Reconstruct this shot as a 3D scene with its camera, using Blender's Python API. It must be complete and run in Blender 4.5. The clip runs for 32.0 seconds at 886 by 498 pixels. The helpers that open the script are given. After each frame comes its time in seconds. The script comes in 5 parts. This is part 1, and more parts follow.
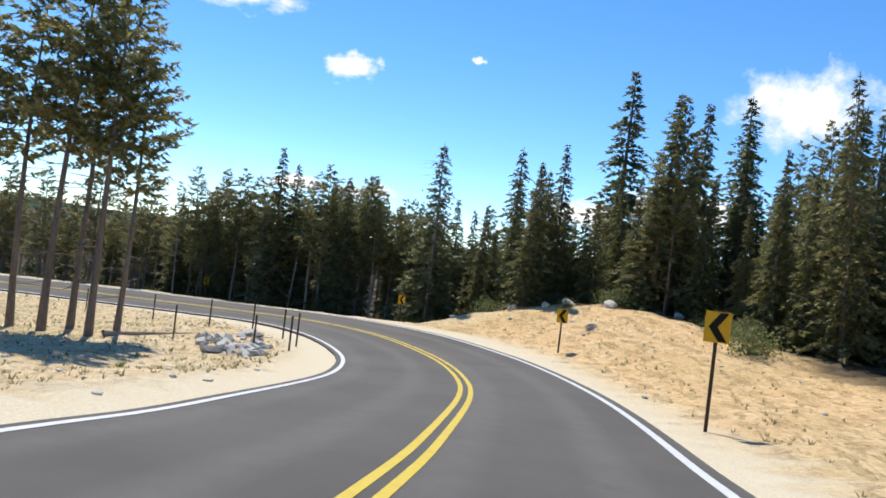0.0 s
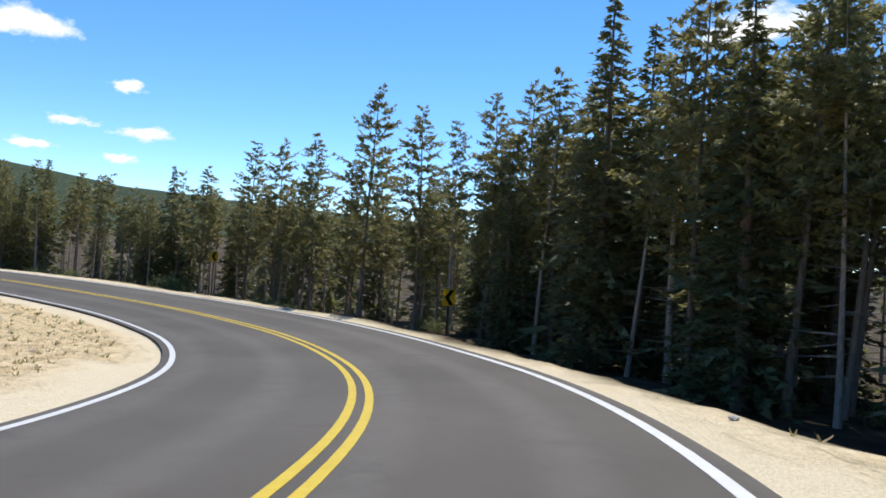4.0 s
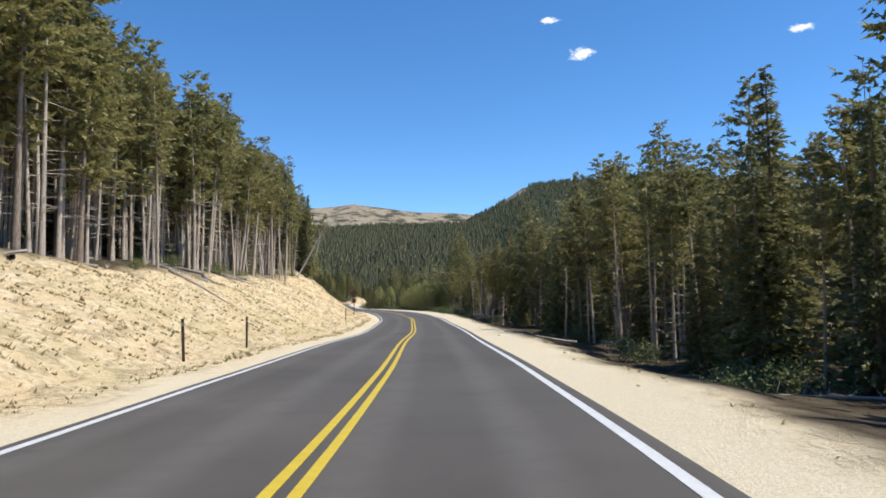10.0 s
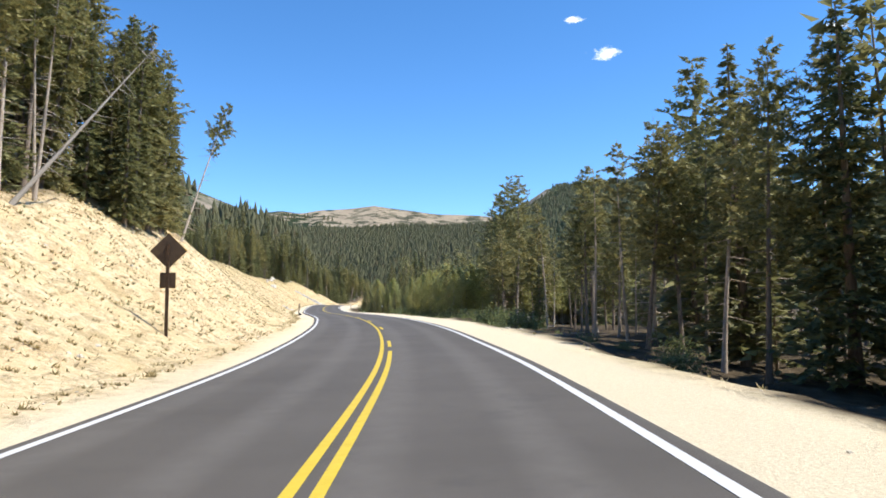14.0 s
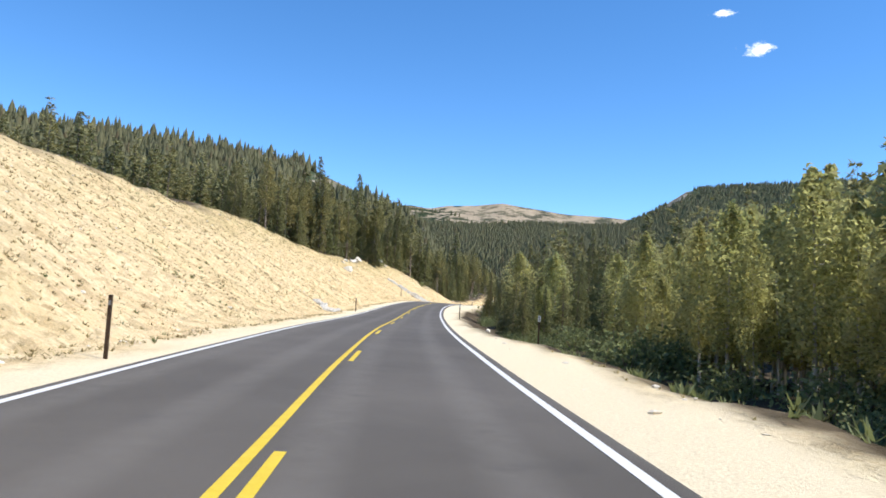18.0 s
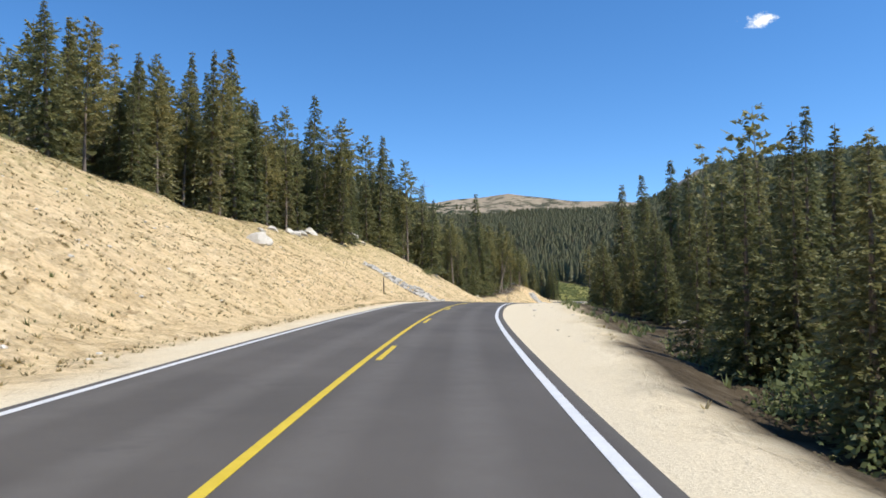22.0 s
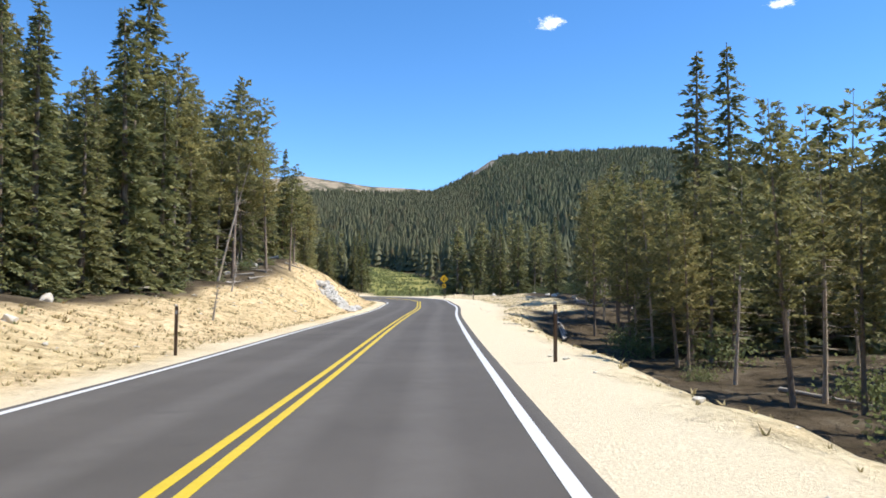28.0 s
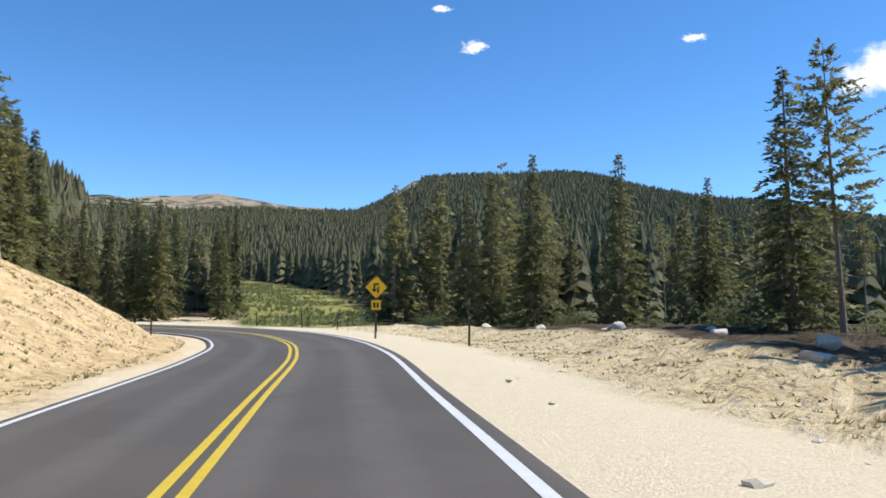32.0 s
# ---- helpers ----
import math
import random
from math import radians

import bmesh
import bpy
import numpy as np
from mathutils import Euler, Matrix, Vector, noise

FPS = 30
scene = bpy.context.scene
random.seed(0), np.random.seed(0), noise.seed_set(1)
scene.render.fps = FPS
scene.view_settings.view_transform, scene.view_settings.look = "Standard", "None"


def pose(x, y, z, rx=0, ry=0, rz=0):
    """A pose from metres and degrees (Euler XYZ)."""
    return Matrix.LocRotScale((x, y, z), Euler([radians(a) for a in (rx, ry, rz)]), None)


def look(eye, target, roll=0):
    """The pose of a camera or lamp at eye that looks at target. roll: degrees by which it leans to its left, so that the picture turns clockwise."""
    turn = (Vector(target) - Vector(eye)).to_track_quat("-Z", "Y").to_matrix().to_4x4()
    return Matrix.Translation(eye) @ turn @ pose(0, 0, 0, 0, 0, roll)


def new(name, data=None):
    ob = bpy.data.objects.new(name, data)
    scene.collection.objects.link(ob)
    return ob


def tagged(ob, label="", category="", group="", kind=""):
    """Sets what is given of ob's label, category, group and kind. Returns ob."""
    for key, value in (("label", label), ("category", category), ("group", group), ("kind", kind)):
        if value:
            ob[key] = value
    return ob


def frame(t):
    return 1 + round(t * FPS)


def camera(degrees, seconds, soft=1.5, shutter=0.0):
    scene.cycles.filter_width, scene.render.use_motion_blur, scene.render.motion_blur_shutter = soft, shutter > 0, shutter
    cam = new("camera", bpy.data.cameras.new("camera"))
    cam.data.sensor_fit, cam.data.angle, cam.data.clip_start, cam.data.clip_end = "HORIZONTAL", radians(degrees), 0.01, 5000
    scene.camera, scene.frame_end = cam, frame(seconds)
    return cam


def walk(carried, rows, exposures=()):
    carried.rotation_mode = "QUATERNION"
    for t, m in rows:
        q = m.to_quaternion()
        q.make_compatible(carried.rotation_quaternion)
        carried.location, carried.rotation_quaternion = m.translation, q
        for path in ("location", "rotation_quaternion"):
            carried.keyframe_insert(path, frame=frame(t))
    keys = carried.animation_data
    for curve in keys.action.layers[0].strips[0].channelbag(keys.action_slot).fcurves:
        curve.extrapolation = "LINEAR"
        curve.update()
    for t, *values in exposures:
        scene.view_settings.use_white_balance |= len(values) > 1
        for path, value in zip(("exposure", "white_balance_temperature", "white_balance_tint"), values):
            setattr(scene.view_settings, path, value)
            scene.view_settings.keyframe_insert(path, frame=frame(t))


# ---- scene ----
# ---- camera ----
cam = camera(62.2, 32.0, soft=1.7)
ROWS = [
    (0, -76.406, -135.107, 3.146, -125, 0.5, -6.83),
    (0.5, -73.009, -138.603, 2.701, -123.11, 0.99, -5.19),
    (1, -69.598, -141.872, 2.263, -120.49, 1.46, -3.98),
    (1.5, -66.166, -144.851, 1.844, -117.01, 1.78, -3.39),
    (2, -62.68, -147.478, 1.467, -112.66, 1.69, -3.47),
    (2.5, -59.114, -149.739, 1.165, -107.42, 1.27, -3.78),
    (3, -55.37, -151.58, 0.951, -100.57, 0.93, -3.88),
    (3.5, -51.436, -152.945, 0.787, -92.98, 0.68, -3.95),
    (4, -47.349, -153.793, 0.621, -85.12, 0.59, -4.14),
    (4.5, -43.171, -154.097, 0.42, -77.09, 0.79, -4.59),
    (5, -38.967, -153.828, 0.175, -68.87, 1.44, -5.41),
    (5.5, -34.787, -152.971, -0.088, -61.54, 1.93, -6.51),
    (6, -30.668, -151.484, -0.334, -53.67, 2.57, -6.74),
    (6.5, -26.619, -149.32, -0.536, -46.28, 3.39, -7.35),
    (7, -22.716, -146.432, -0.699, -38.98, 3.97, -7.75),
    (7.5, -19.081, -142.833, -0.824, -31.19, 4.59, -7.66),
    (8, -15.847, -138.499, -0.865, -23.26, 4.73, -7.04),
    (8.5, -13.106, -133.477, -0.802, -15.53, 4.83, -5.78),
    (9, -10.925, -127.811, -0.698, -10.07, 4.86, -3.55),
    (9.5, -9.252, -121.573, -0.629, -7.69, 4.74, -1.58),
    (10, -7.932, -114.876, -0.6, -7.71, 4.45, 0.76),
    (10.5, -6.864, -107.785, -0.592, -7.57, 4.39, 2.46),
    (11, -5.981, -100.339, -0.595, -6.7, 4.24, 2.52),
    (11.5, -5.144, -92.601, -0.616, -6.76, 4.18, 1.9),
    (12, -4.251, -84.643, -0.661, -6.58, 4.1, 1.03),
    (12.5, -3.305, -76.525, -0.726, -6.41, 4.32, 0.2),
    (13, -2.392, -68.282, -0.788, -6.23, 4.59, -0.23),
    (13.5, -1.6, -59.923, -0.811, -6.2, 4.67, -0.33),
    (14, -0.986, -51.438, -0.763, -6.12, 4.76, 0.3),
    (14.5, -0.59, -42.864, -0.663, -4.36, 4.78, 0.73),
    (15, -0.251, -34.214, -0.539, -5.14, 4.74, 0.48),
    (15.5, 0.055, -25.538, -0.398, -5.2, 4.67, -0.15),
    (16, 0.221, -16.904, -0.244, -3.69, 4.6, -1),
    (16.5, 0.197, -8.374, -0.104, -1.13, 4.52, -1.92),
    (17, 0.001, -0, -0.001, 0.1, 4.46, -2.33),
    (17.5, -0.394, 8.204, 0.073, 1.7, 4.45, -2.71),
    (18, -1.056, 16.273, 0.138, 3.41, 4.48, -3.23),
    (18.5, -1.896, 24.267, 0.212, 4.43, 4.66, -3.2),
    (19, -2.755, 32.211, 0.291, 4.78, 4.55, -3.08),
    (19.5, -3.532, 40.118, 0.362, 4.7, 4.5, -2.4),
    (20, -4.199, 47.991, 0.411, 4.57, 4.35, -1.49),
    (20.5, -4.785, 55.816, 0.449, 4.3, 4.18, -0.9),
    (21, -5.342, 63.592, 0.503, 4.27, 4.16, -0.5),
    (21.5, -5.867, 71.365, 0.599, 4.26, 4.19, -0.29),
    (22, -6.335, 79.146, 0.745, 4.23, 4.13, 0.17),
    (22.5, -6.724, 86.93, 0.94, 3.64, 3.99, 0.94),
    (23, -7.022, 94.703, 1.155, 2.53, 3.84, 1.88),
    (23.5, -7.225, 102.46, 1.363, 1.26, 3.69, 2.63),
    (24, -7.307, 110.208, 1.571, 0.16, 3.72, 2.75),
    (24.5, -7.271, 117.951, 1.781, -1.19, 3.78, 2.36),
    (25, -7.1, 125.69, 1.962, -2.82, 3.94, 1.88),
    (25.5, -6.789, 133.411, 2.076, -4.14, 3.81, 1.37),
    (26, -6.252, 141.097, 2.124, -7.83, 3.61, 0.78),
    (26.5, -5.424, 148.733, 2.126, -10.38, 3.38, 0.38),
    (27, -4.378, 156.308, 2.098, -10.86, 3.18, 0.18),
    (27.5, -3.222, 163.816, 2.046, -10.01, 3.07, 0.03),
    (28, -1.968, 171.231, 1.977, -11.77, 3.11, -0.28),
    (28.5, -0.606, 178.526, 1.913, -12.72, 3.44, -0.14),
    (29, 0.795, 185.682, 1.872, -13.02, 3.85, 0.21),
    (29.5, 2.138, 192.687, 1.855, -13.21, 3.95, 0.07),
    (30, 3.385, 199.526, 1.841, -12.85, 4.14, 0.01),
    (30.5, 4.607, 206.208, 1.82, -13.64, 4.18, -0.23),
    (31, 5.928, 212.779, 1.818, -15.53, 4.3, -0.49),
    (31.5, 7.353, 219.226, 1.876, -17.45, 4.58, -0.5),
    (32, 8.837, 225.557, 2.003, -17.99, 4.95, -0.45),
]
walk(cam, [(t, pose(x, y, z, 90 + pitch, roll, yaw)) for t, x, y, z, yaw, pitch, roll in ROWS],
     [(0, 0.0), (5, 0.0), (7, -0.2), (8, -0.33), (9, -0.35), (10, 0.0), (13, 0.35), (18, 0.3), (19, 0.08), (21, 0.02), (24, -0.04), (25, 0.15), (28, 0.32), (30, 0.22), (32, 0.08)])

# ---- world, sun ----
SUN_AZ, SUN_EL = 105.0, 55.0     # degrees clockwise from +y, and above the horizon
world = bpy.data.worlds.new("sky_world")
scene.world = world
world.use_nodes = True
wn = world.node_tree
sky = wn.nodes.new("ShaderNodeTexSky")
sky.sky_type = "NISHITA"
sky.sun_disc = False
sky.sun_elevation, sky.sun_rotation = radians(SUN_EL), radians(SUN_AZ)
sky.altitude, sky.air_density, sky.dust_density, sky.ozone_density = 2600, 1.0, 0.0, 4.0
tone = wn.nodes.new("ShaderNodeHueSaturation")
tone.inputs["Saturation"].default_value = 1.2
wn.links.new(sky.outputs["Color"], tone.inputs["Color"])
wn.links.new(tone.outputs["Color"], wn.nodes["Background"].inputs["Color"])
wn.nodes["Background"].inputs["Strength"].default_value = 0.2

sun_dir = Vector((math.sin(radians(SUN_AZ)) * math.cos(radians(SUN_EL)), math.cos(radians(SUN_AZ)) * math.cos(radians(SUN_EL)), math.sin(radians(SUN_EL))))
sun = new("sun", bpy.data.lights.new("sun", "SUN"))
sun.data.energy, sun.data.angle, sun.data.color = 5.0, radians(0.5), (1.0, 0.95, 0.86)
sun.matrix_world = look(sun_dir * 100, (0, 0, 0))


# ---- materials ----
class Nodes:
    """A material under construction."""

    def __init__(self, name):
        self.m = bpy.data.materials.new(name)
        self.m.use_nodes = True
        self.t = self.m.node_tree
        self.b = self.t.nodes["Principled BSDF"]

    def add(self, kind, **values):
        n = self.t.nodes.new("ShaderNode" + kind)
        for key, value in values.items():
            n.inputs[key.replace("_", " ")].default_value = value
        return n

    def link(self, a, b):
        self.t.links.new(a, b)

    def coord(self):
        return self.add("TexCoord").outputs["Object"]

    def noise(self, scale, detail=6.0, rough=0.6, vec=None):
        n = self.add("TexNoise", Scale=scale, Detail=detail, Roughness=rough)
        self.link(vec or self.coord(), n.inputs["Vector"])
        return n.outputs["Fac"]

    def ramp(self, fac, stops):
        n = self.add("ValToRGB")
        e = n.color_ramp.elements
        while len(e) < len(stops):
            e.new(0.5)
        for k, (p, c) in zip(e, stops):
            k.position, k.color = p, (*c, 1)
        self.link(fac, n.inputs["Fac"])
        return n.outputs["Color"]

    def mix(self, fac, a, b, blend="MIX"):
        n = self.t.nodes.new("ShaderNodeMix")
        n.data_type, n.blend_type = "RGBA", blend
        for socket, v in ((n.inputs["Factor"], fac), (n.inputs["A"], a), (n.inputs["B"], b)):
            if hasattr(v, "is_linked"):
                self.link(v, socket)
            elif isinstance(v, tuple):
                socket.default_value = (*v, 1)
            else:
                socket.default_value = v
        return n.outputs["Result"]

    def math(self, op, a, b=0.0):
        n = self.t.nodes.new("ShaderNodeMath")
        n.operation = op
        for socket, v in zip(n.inputs, (a, b)):
            if hasattr(v, "is_linked"):
                self.link(v, socket)
            else:
                socket.default_value = v
        return n.outputs[0]

    def attr(self, name):
        n = self.t.nodes.new("ShaderNodeAttribute")
        n.attribute_name = name
        return n.outputs["Fac"]

    def done(self, color, rough=0.8, bump=None, strength=0.4, distance=0.05, spec=0.3):
        if hasattr(color, "is_linked"):
            self.link(color, self.b.inputs["Base Color"])
        else:
            self.b.inputs["Base Color"].default_value = (*color, 1)
        self.b.inputs["Roughness"].default_value = rough
        self.b.inputs["Specular IOR Level"].default_value = spec
        if bump is not None:
            n = self.add("Bump", Strength=strength, Distance=distance)
            self.link(bump, n.inputs["Height"])
            self.link(n.outputs["Normal"], self.b.inputs["Normal"])
        return self.m


def plain(name, a, b, scale=6.0, rough=0.7, bump=0.3, metal=0.0, distance=0.01):
    n = Nodes(name)
    f = n.noise(scale)
    g = n.noise(scale * 9)
    c = n.mix(n.math("MULTIPLY", g, 0.6), n.ramp(f, ((0.3, a), (0.7, b))), tuple(0.6 * v for v in a))
    m = n.done(c, rough, g, bump, distance)
    n.b.inputs["Metallic"].default_value = metal
    return m


def asphalt_material():
    n = Nodes("asphalt")
    lat = n.attr("lat")
    big, mid, fine = n.noise(0.25), n.noise(2.5), n.noise(90.0, 3.0)
    c = n.ramp(big, ((0.3, (0.094, 0.083, 0.07)), (0.7, (0.14, 0.125, 0.107))))
    # worn wheel tracks, a little lighter and smoother
    track = n.math("SINE", n.math("MULTIPLY", lat, 3.9))
    c = n.mix(n.math("MULTIPLY", n.math("MAXIMUM", track, 0.0), n.math("MULTIPLY", mid, 0.7)), c, (0.2, 0.184, 0.162))
    c = n.mix(n.math("MULTIPLY", fine, 0.5), c, (0.05, 0.045, 0.04))
    stain = n.ramp(n.noise(0.8, 8.0, 0.7), ((0.58, (0, 0, 0)), (0.68, (1, 1, 1))))
    c = n.mix(n.math("MULTIPLY", stain, 0.35), c, (0.06, 0.055, 0.05))
    return n.done(c, 0.82, fine, 0.5, 0.01)


def ground_material():
    """Straw-mulched sand on the cuts, needles and duff under the trees, grass on the meadow."""
    n = Nodes("ground_cover")
    sand, meadow, strip = n.attr("sand"), n.attr("meadow"), n.attr("gravel")
    big, mid, fine, grit = n.noise(0.12), n.noise(0.9), n.noise(5.0), n.noise(28.0, 4.0, 0.7)
    straw = n.ramp(fine, ((0.28, (0.46, 0.35, 0.2)), (0.44, (0.71, 0.58, 0.37)), (0.6, (0.84, 0.72, 0.49))))
    straw = n.mix(n.ramp(mid, ((0.42, (0, 0, 0)), (0.62, (1, 1, 1)))), straw, n.ramp(grit, ((0.35, (0.58, 0.43, 0.24)), (0.62, (0.84, 0.69, 0.44)))))
    straw = n.mix(n.ramp(big, ((0.45, (0, 0, 0)), (0.7, (0.35, 0.35, 0.35)))), straw, (0.5, 0.46, 0.22))
    # scattered dark clods
    v = n.add("TexVoronoi", Scale=2.6)
    n.link(n.coord(), v.inputs["Vector"])
    clod = n.ramp(n.math("ADD", v.outputs["Distance"], n.math("MULTIPLY", grit, 0.25)), ((0.2, (1, 1, 1)), (0.3, (0, 0, 0))))
    straw = n.mix(n.math("MULTIPLY", clod, 0.5), straw, (0.28, 0.21, 0.1))
    # dry clumps, drawn out along the slope
    lay = n.add("CombineXYZ")
    n.link(n.math("MULTIPLY", n.attr("along"), 0.55), lay.inputs[0])
    n.link(n.attr("across"), lay.inputs[1])
    wisp = n.noise(1.9, 7.0, 0.68, lay.outputs[0])
    clump = n.ramp(wisp, ((0.52, (0, 0, 0)), (0.6, (1, 1, 1))))
    straw = n.mix(n.math("MULTIPLY", clump, 0.36), straw, n.ramp(grit, ((0.35, (0.22, 0.155, 0.07)), (0.65, (0.52, 0.39, 0.2)))))
    speck = n.ramp(n.noise(7.0, 6.0, 0.8), ((0.56, (0, 0, 0)), (0.62, (1, 1, 1))))
    straw = n.mix(n.math("MULTIPLY", speck, 0.4), straw, (0.25, 0.18, 0.085))
    # slanting rows of crimped straw, broken up
    slant = n.add("CombineXYZ")
    n.link(n.math("MULTIPLY", n.math("SUBTRACT", n.attr("along"), n.attr("across")), 1.25), slant.inputs[0])
    n.link(n.math("MULTIPLY", n.math("ADD", n.attr("along"), n.attr("across")), 0.16), slant.inputs[1])
    row = n.ramp(n.noise(1.0, 3.0, 0.6, slant.outputs[0]), ((0.49, (0, 0, 0)), (0.57, (1, 1, 1))))
    row = n.math("MULTIPLY", row, n.ramp(n.noise(0.5, 4.0, 0.6), ((0.35, (0.25, 0.25, 0.25)), (0.6, (1, 1, 1)))))
    straw = n.mix(n.math("MULTIPLY", n.math("MULTIPLY", row, n.attr("mulch")), 0.55), straw, (0.34, 0.26, 0.14))
    mulch = n.ramp(n.noise(3.2, 8.0, 0.8), ((0.36, (0.24, 0.17, 0.08)), (0.47, (0.64, 0.5, 0.28)), (0.6, (0.82, 0.68, 0.42))))
    straw = n.mix(n.math("MULTIPLY", n.attr("mulch"), 0.45), straw, mulch)
    # thin new grass towards the crest
    sprout = n.ramp(n.noise(1.1, 8.0, 0.75), ((0.42, (0, 0, 0)), (0.6, (1, 1, 1))))
    straw = n.mix(n.math("MULTIPLY", n.math("MULTIPLY", sprout, n.attr("sprout")), 0.8), straw, (0.3, 0.27, 0.1))
    rill = n.ramp(n.noise(1.6, 5.0, 0.7, lay.outputs[0]), ((0.62, (0, 0, 0)), (0.66, (1, 1, 1))))
    straw = n.mix(n.math("MULTIPLY", rill, 0.6), straw, (0.33, 0.23, 0.11))
    straw = n.mix(n.attr("ochre"), straw, (1.1, 0.92, 0.74), "MULTIPLY")
    gravel = n.ramp(grit, ((0.3, (0.6, 0.5, 0.34)), (0.7, (0.8, 0.7, 0.51))))
    duff = n.ramp(mid, ((0.35, (0.06, 0.042, 0.028)), (0.55, (0.13, 0.095, 0.065)), (0.72, (0.22, 0.18, 0.13))))
    duff = n.mix(n.math("MULTIPLY", grit, 0.5), duff, (0.05, 0.05, 0.02))
    grass = n.ramp(n.math("ADD", n.math("MULTIPLY", mid, 0.6), n.math("MULTIPLY", big, 0.4)), ((0.38, (0.1, 0.12, 0.035)), (0.48, (0.25, 0.25, 0.075)), (0.6, (0.42, 0.37, 0.13))))
    c = n.mix(sand, duff, straw)
    c = n.mix(strip, c, gravel)
    c = n.mix(meadow, c, grass)
    soft = n.math("SUBTRACT", 1.0, strip)
    h = n.math("ADD", n.math("MULTIPLY", fine, n.math("SUBTRACT", 0.6, n.math("MULTIPLY", strip, 0.5))), n.math("MULTIPLY", grit, n.math("SUBTRACT", 0.25, n.math("MULTIPLY", strip, 0.12))))
    h = n.math("ADD", h, n.math("MULTIPLY", n.math("MULTIPLY", clump, soft), 0.35))
    h = n.math("SUBTRACT", h, n.math("MULTIPLY", n.math("MULTIPLY", row, n.attr("mulch")), n.math("MULTIPLY", soft, 0.4)))
    return n.done(c, 0.95, h, 0.75, 0.25, 0.1)


def needles_material(name, dark, light, warm, glow=0.36):
    n = Nodes(name)
    isl = n.t.nodes.new("ShaderNodeNewGeometry").outputs["Random Per Island"]
    per = n.t.nodes.new("ShaderNodeObjectInfo").outputs["Random"]
    c = n.ramp(isl, ((0.0, dark), (1.0, light)))
    c = n.mix(n.math("MULTIPLY", per, 0.5), c, warm)
    c = n.mix(n.ramp(isl, ((0.93, (0, 0, 0)), (0.95, (0.7, 0.7, 0.7)))), c, (0.13, 0.085, 0.04))
    m = n.done(c, 0.6, spec=0.25)
    tr = n.add("BsdfTranslucent")
    n.link(n.mix(0.4, c, (0.24, 0.26, 0.09)), tr.inputs["Color"])
    mx = n.add("MixShader", Fac=glow)
    n.link(n.b.outputs[0], mx.inputs[1])
    n.link(tr.outputs[0], mx.inputs[2])
    n.link(mx.outputs[0], n.t.nodes["Material Output"].inputs["Surface"])
    return m


def bark_material(name, a, b, scale=3.0):
    n = Nodes(name)
    mp = n.add("Mapping", Scale=(9.0, 9.0, 1.2))
    n.link(n.coord(), mp.inputs["Vector"])
    per = n.t.nodes.new("ShaderNodeObjectInfo").outputs["Random"]
    f = n.noise(scale, 6.0, 0.65, mp.outputs["Vector"])
    c = n.ramp(f, ((0.32, a), (0.68, b)))
    c = n.mix(n.math("MULTIPLY", per, 0.55), c, tuple(0.55 * v for v in b))
    return n.done(c, 0.9, f, 0.7, 0.03, 0.15)


def mountain_material(name, low, high, rock, level):
    n = Nodes(name)
    big, mid, fine = n.noise(0.004), n.noise(0.02), n.noise(0.11, 5.0, 0.7)
    forest = n.ramp(fine, ((0.35, low), (0.65, high)))
    stone = n.ramp(mid, ((0.3, tuple(0.7 * v for v in rock)), (0.7, rock)))
    bare = n.attr("bare")
    edge = n.math("ADD", bare, n.math("MULTIPLY", n.math("SUBTRACT", mid, 0.5), 2.0))
    c = n.mix(n.ramp(edge, ((level, (0, 0, 0)), (level + 0.12, (1, 1, 1)))), forest, stone)
    c = n.mix(n.ramp(n.noise(0.006, 9.0, 0.72), ((0.53, (0, 0, 0)), (0.58, (0.8, 0.8, 0.8)))), c, low)
    c = n.mix(n.ramp(n.noise(0.013, 8.0, 0.7), ((0.5, (0, 0, 0)), (0.6, (0.75, 0.75, 0.75)))), c, tuple(0.5 * (p + q) for p, q in zip(low, high)))
    c = n.mix(n.ramp(n.noise(0.03, 8.0, 0.7), ((0.62, (0, 0, 0)), (0.68, (0.5, 0.5, 0.5)))), c, rock)
    return n.done(c, 0.95, fine, 0.6, 6.0, 0.05)


ASPHALT = asphalt_material()
GROUND = ground_material()
PINE = needles_material("pine_needles", (0.12, 0.126, 0.052), (0.45, 0.42, 0.18), (0.46, 0.37, 0.16))
SPRUCE = needles_material("spruce_needles", (0.08, 0.098, 0.048), (0.33, 0.33, 0.15), (0.35, 0.29, 0.125))
ASPEN = needles_material("aspen_leaves", (0.36, 0.37, 0.13), (0.68, 0.66, 0.3), (0.66, 0.58, 0.26), 0.68)
SHRUB = needles_material("shrub_leaves", (0.1, 0.13, 0.05), (0.3, 0.34, 0.15), (0.26, 0.28, 0.12), 0.45)
STRAW = needles_material("dry_grass_blades", (0.4, 0.3, 0.15), (0.62, 0.5, 0.28), (0.42, 0.38, 0.16))
MULCH = needles_material("straw_mulch", (0.25, 0.18, 0.085), (0.6, 0.47, 0.26), (0.4, 0.3, 0.15))
BARK = bark_material("pine_bark", (0.13, 0.092, 0.066), (0.4, 0.32, 0.25))
PALEPINE = bark_material("lodgepole_bark", (0.28, 0.21, 0.16), (0.72, 0.61, 0.49))
DEADWOOD = bark_material("weathered_wood", (0.22, 0.19, 0.16), (0.52, 0.47, 0.4))
PALEBARK = bark_material("aspen_bark", (0.3, 0.28, 0.22), (0.62, 0.6, 0.52))
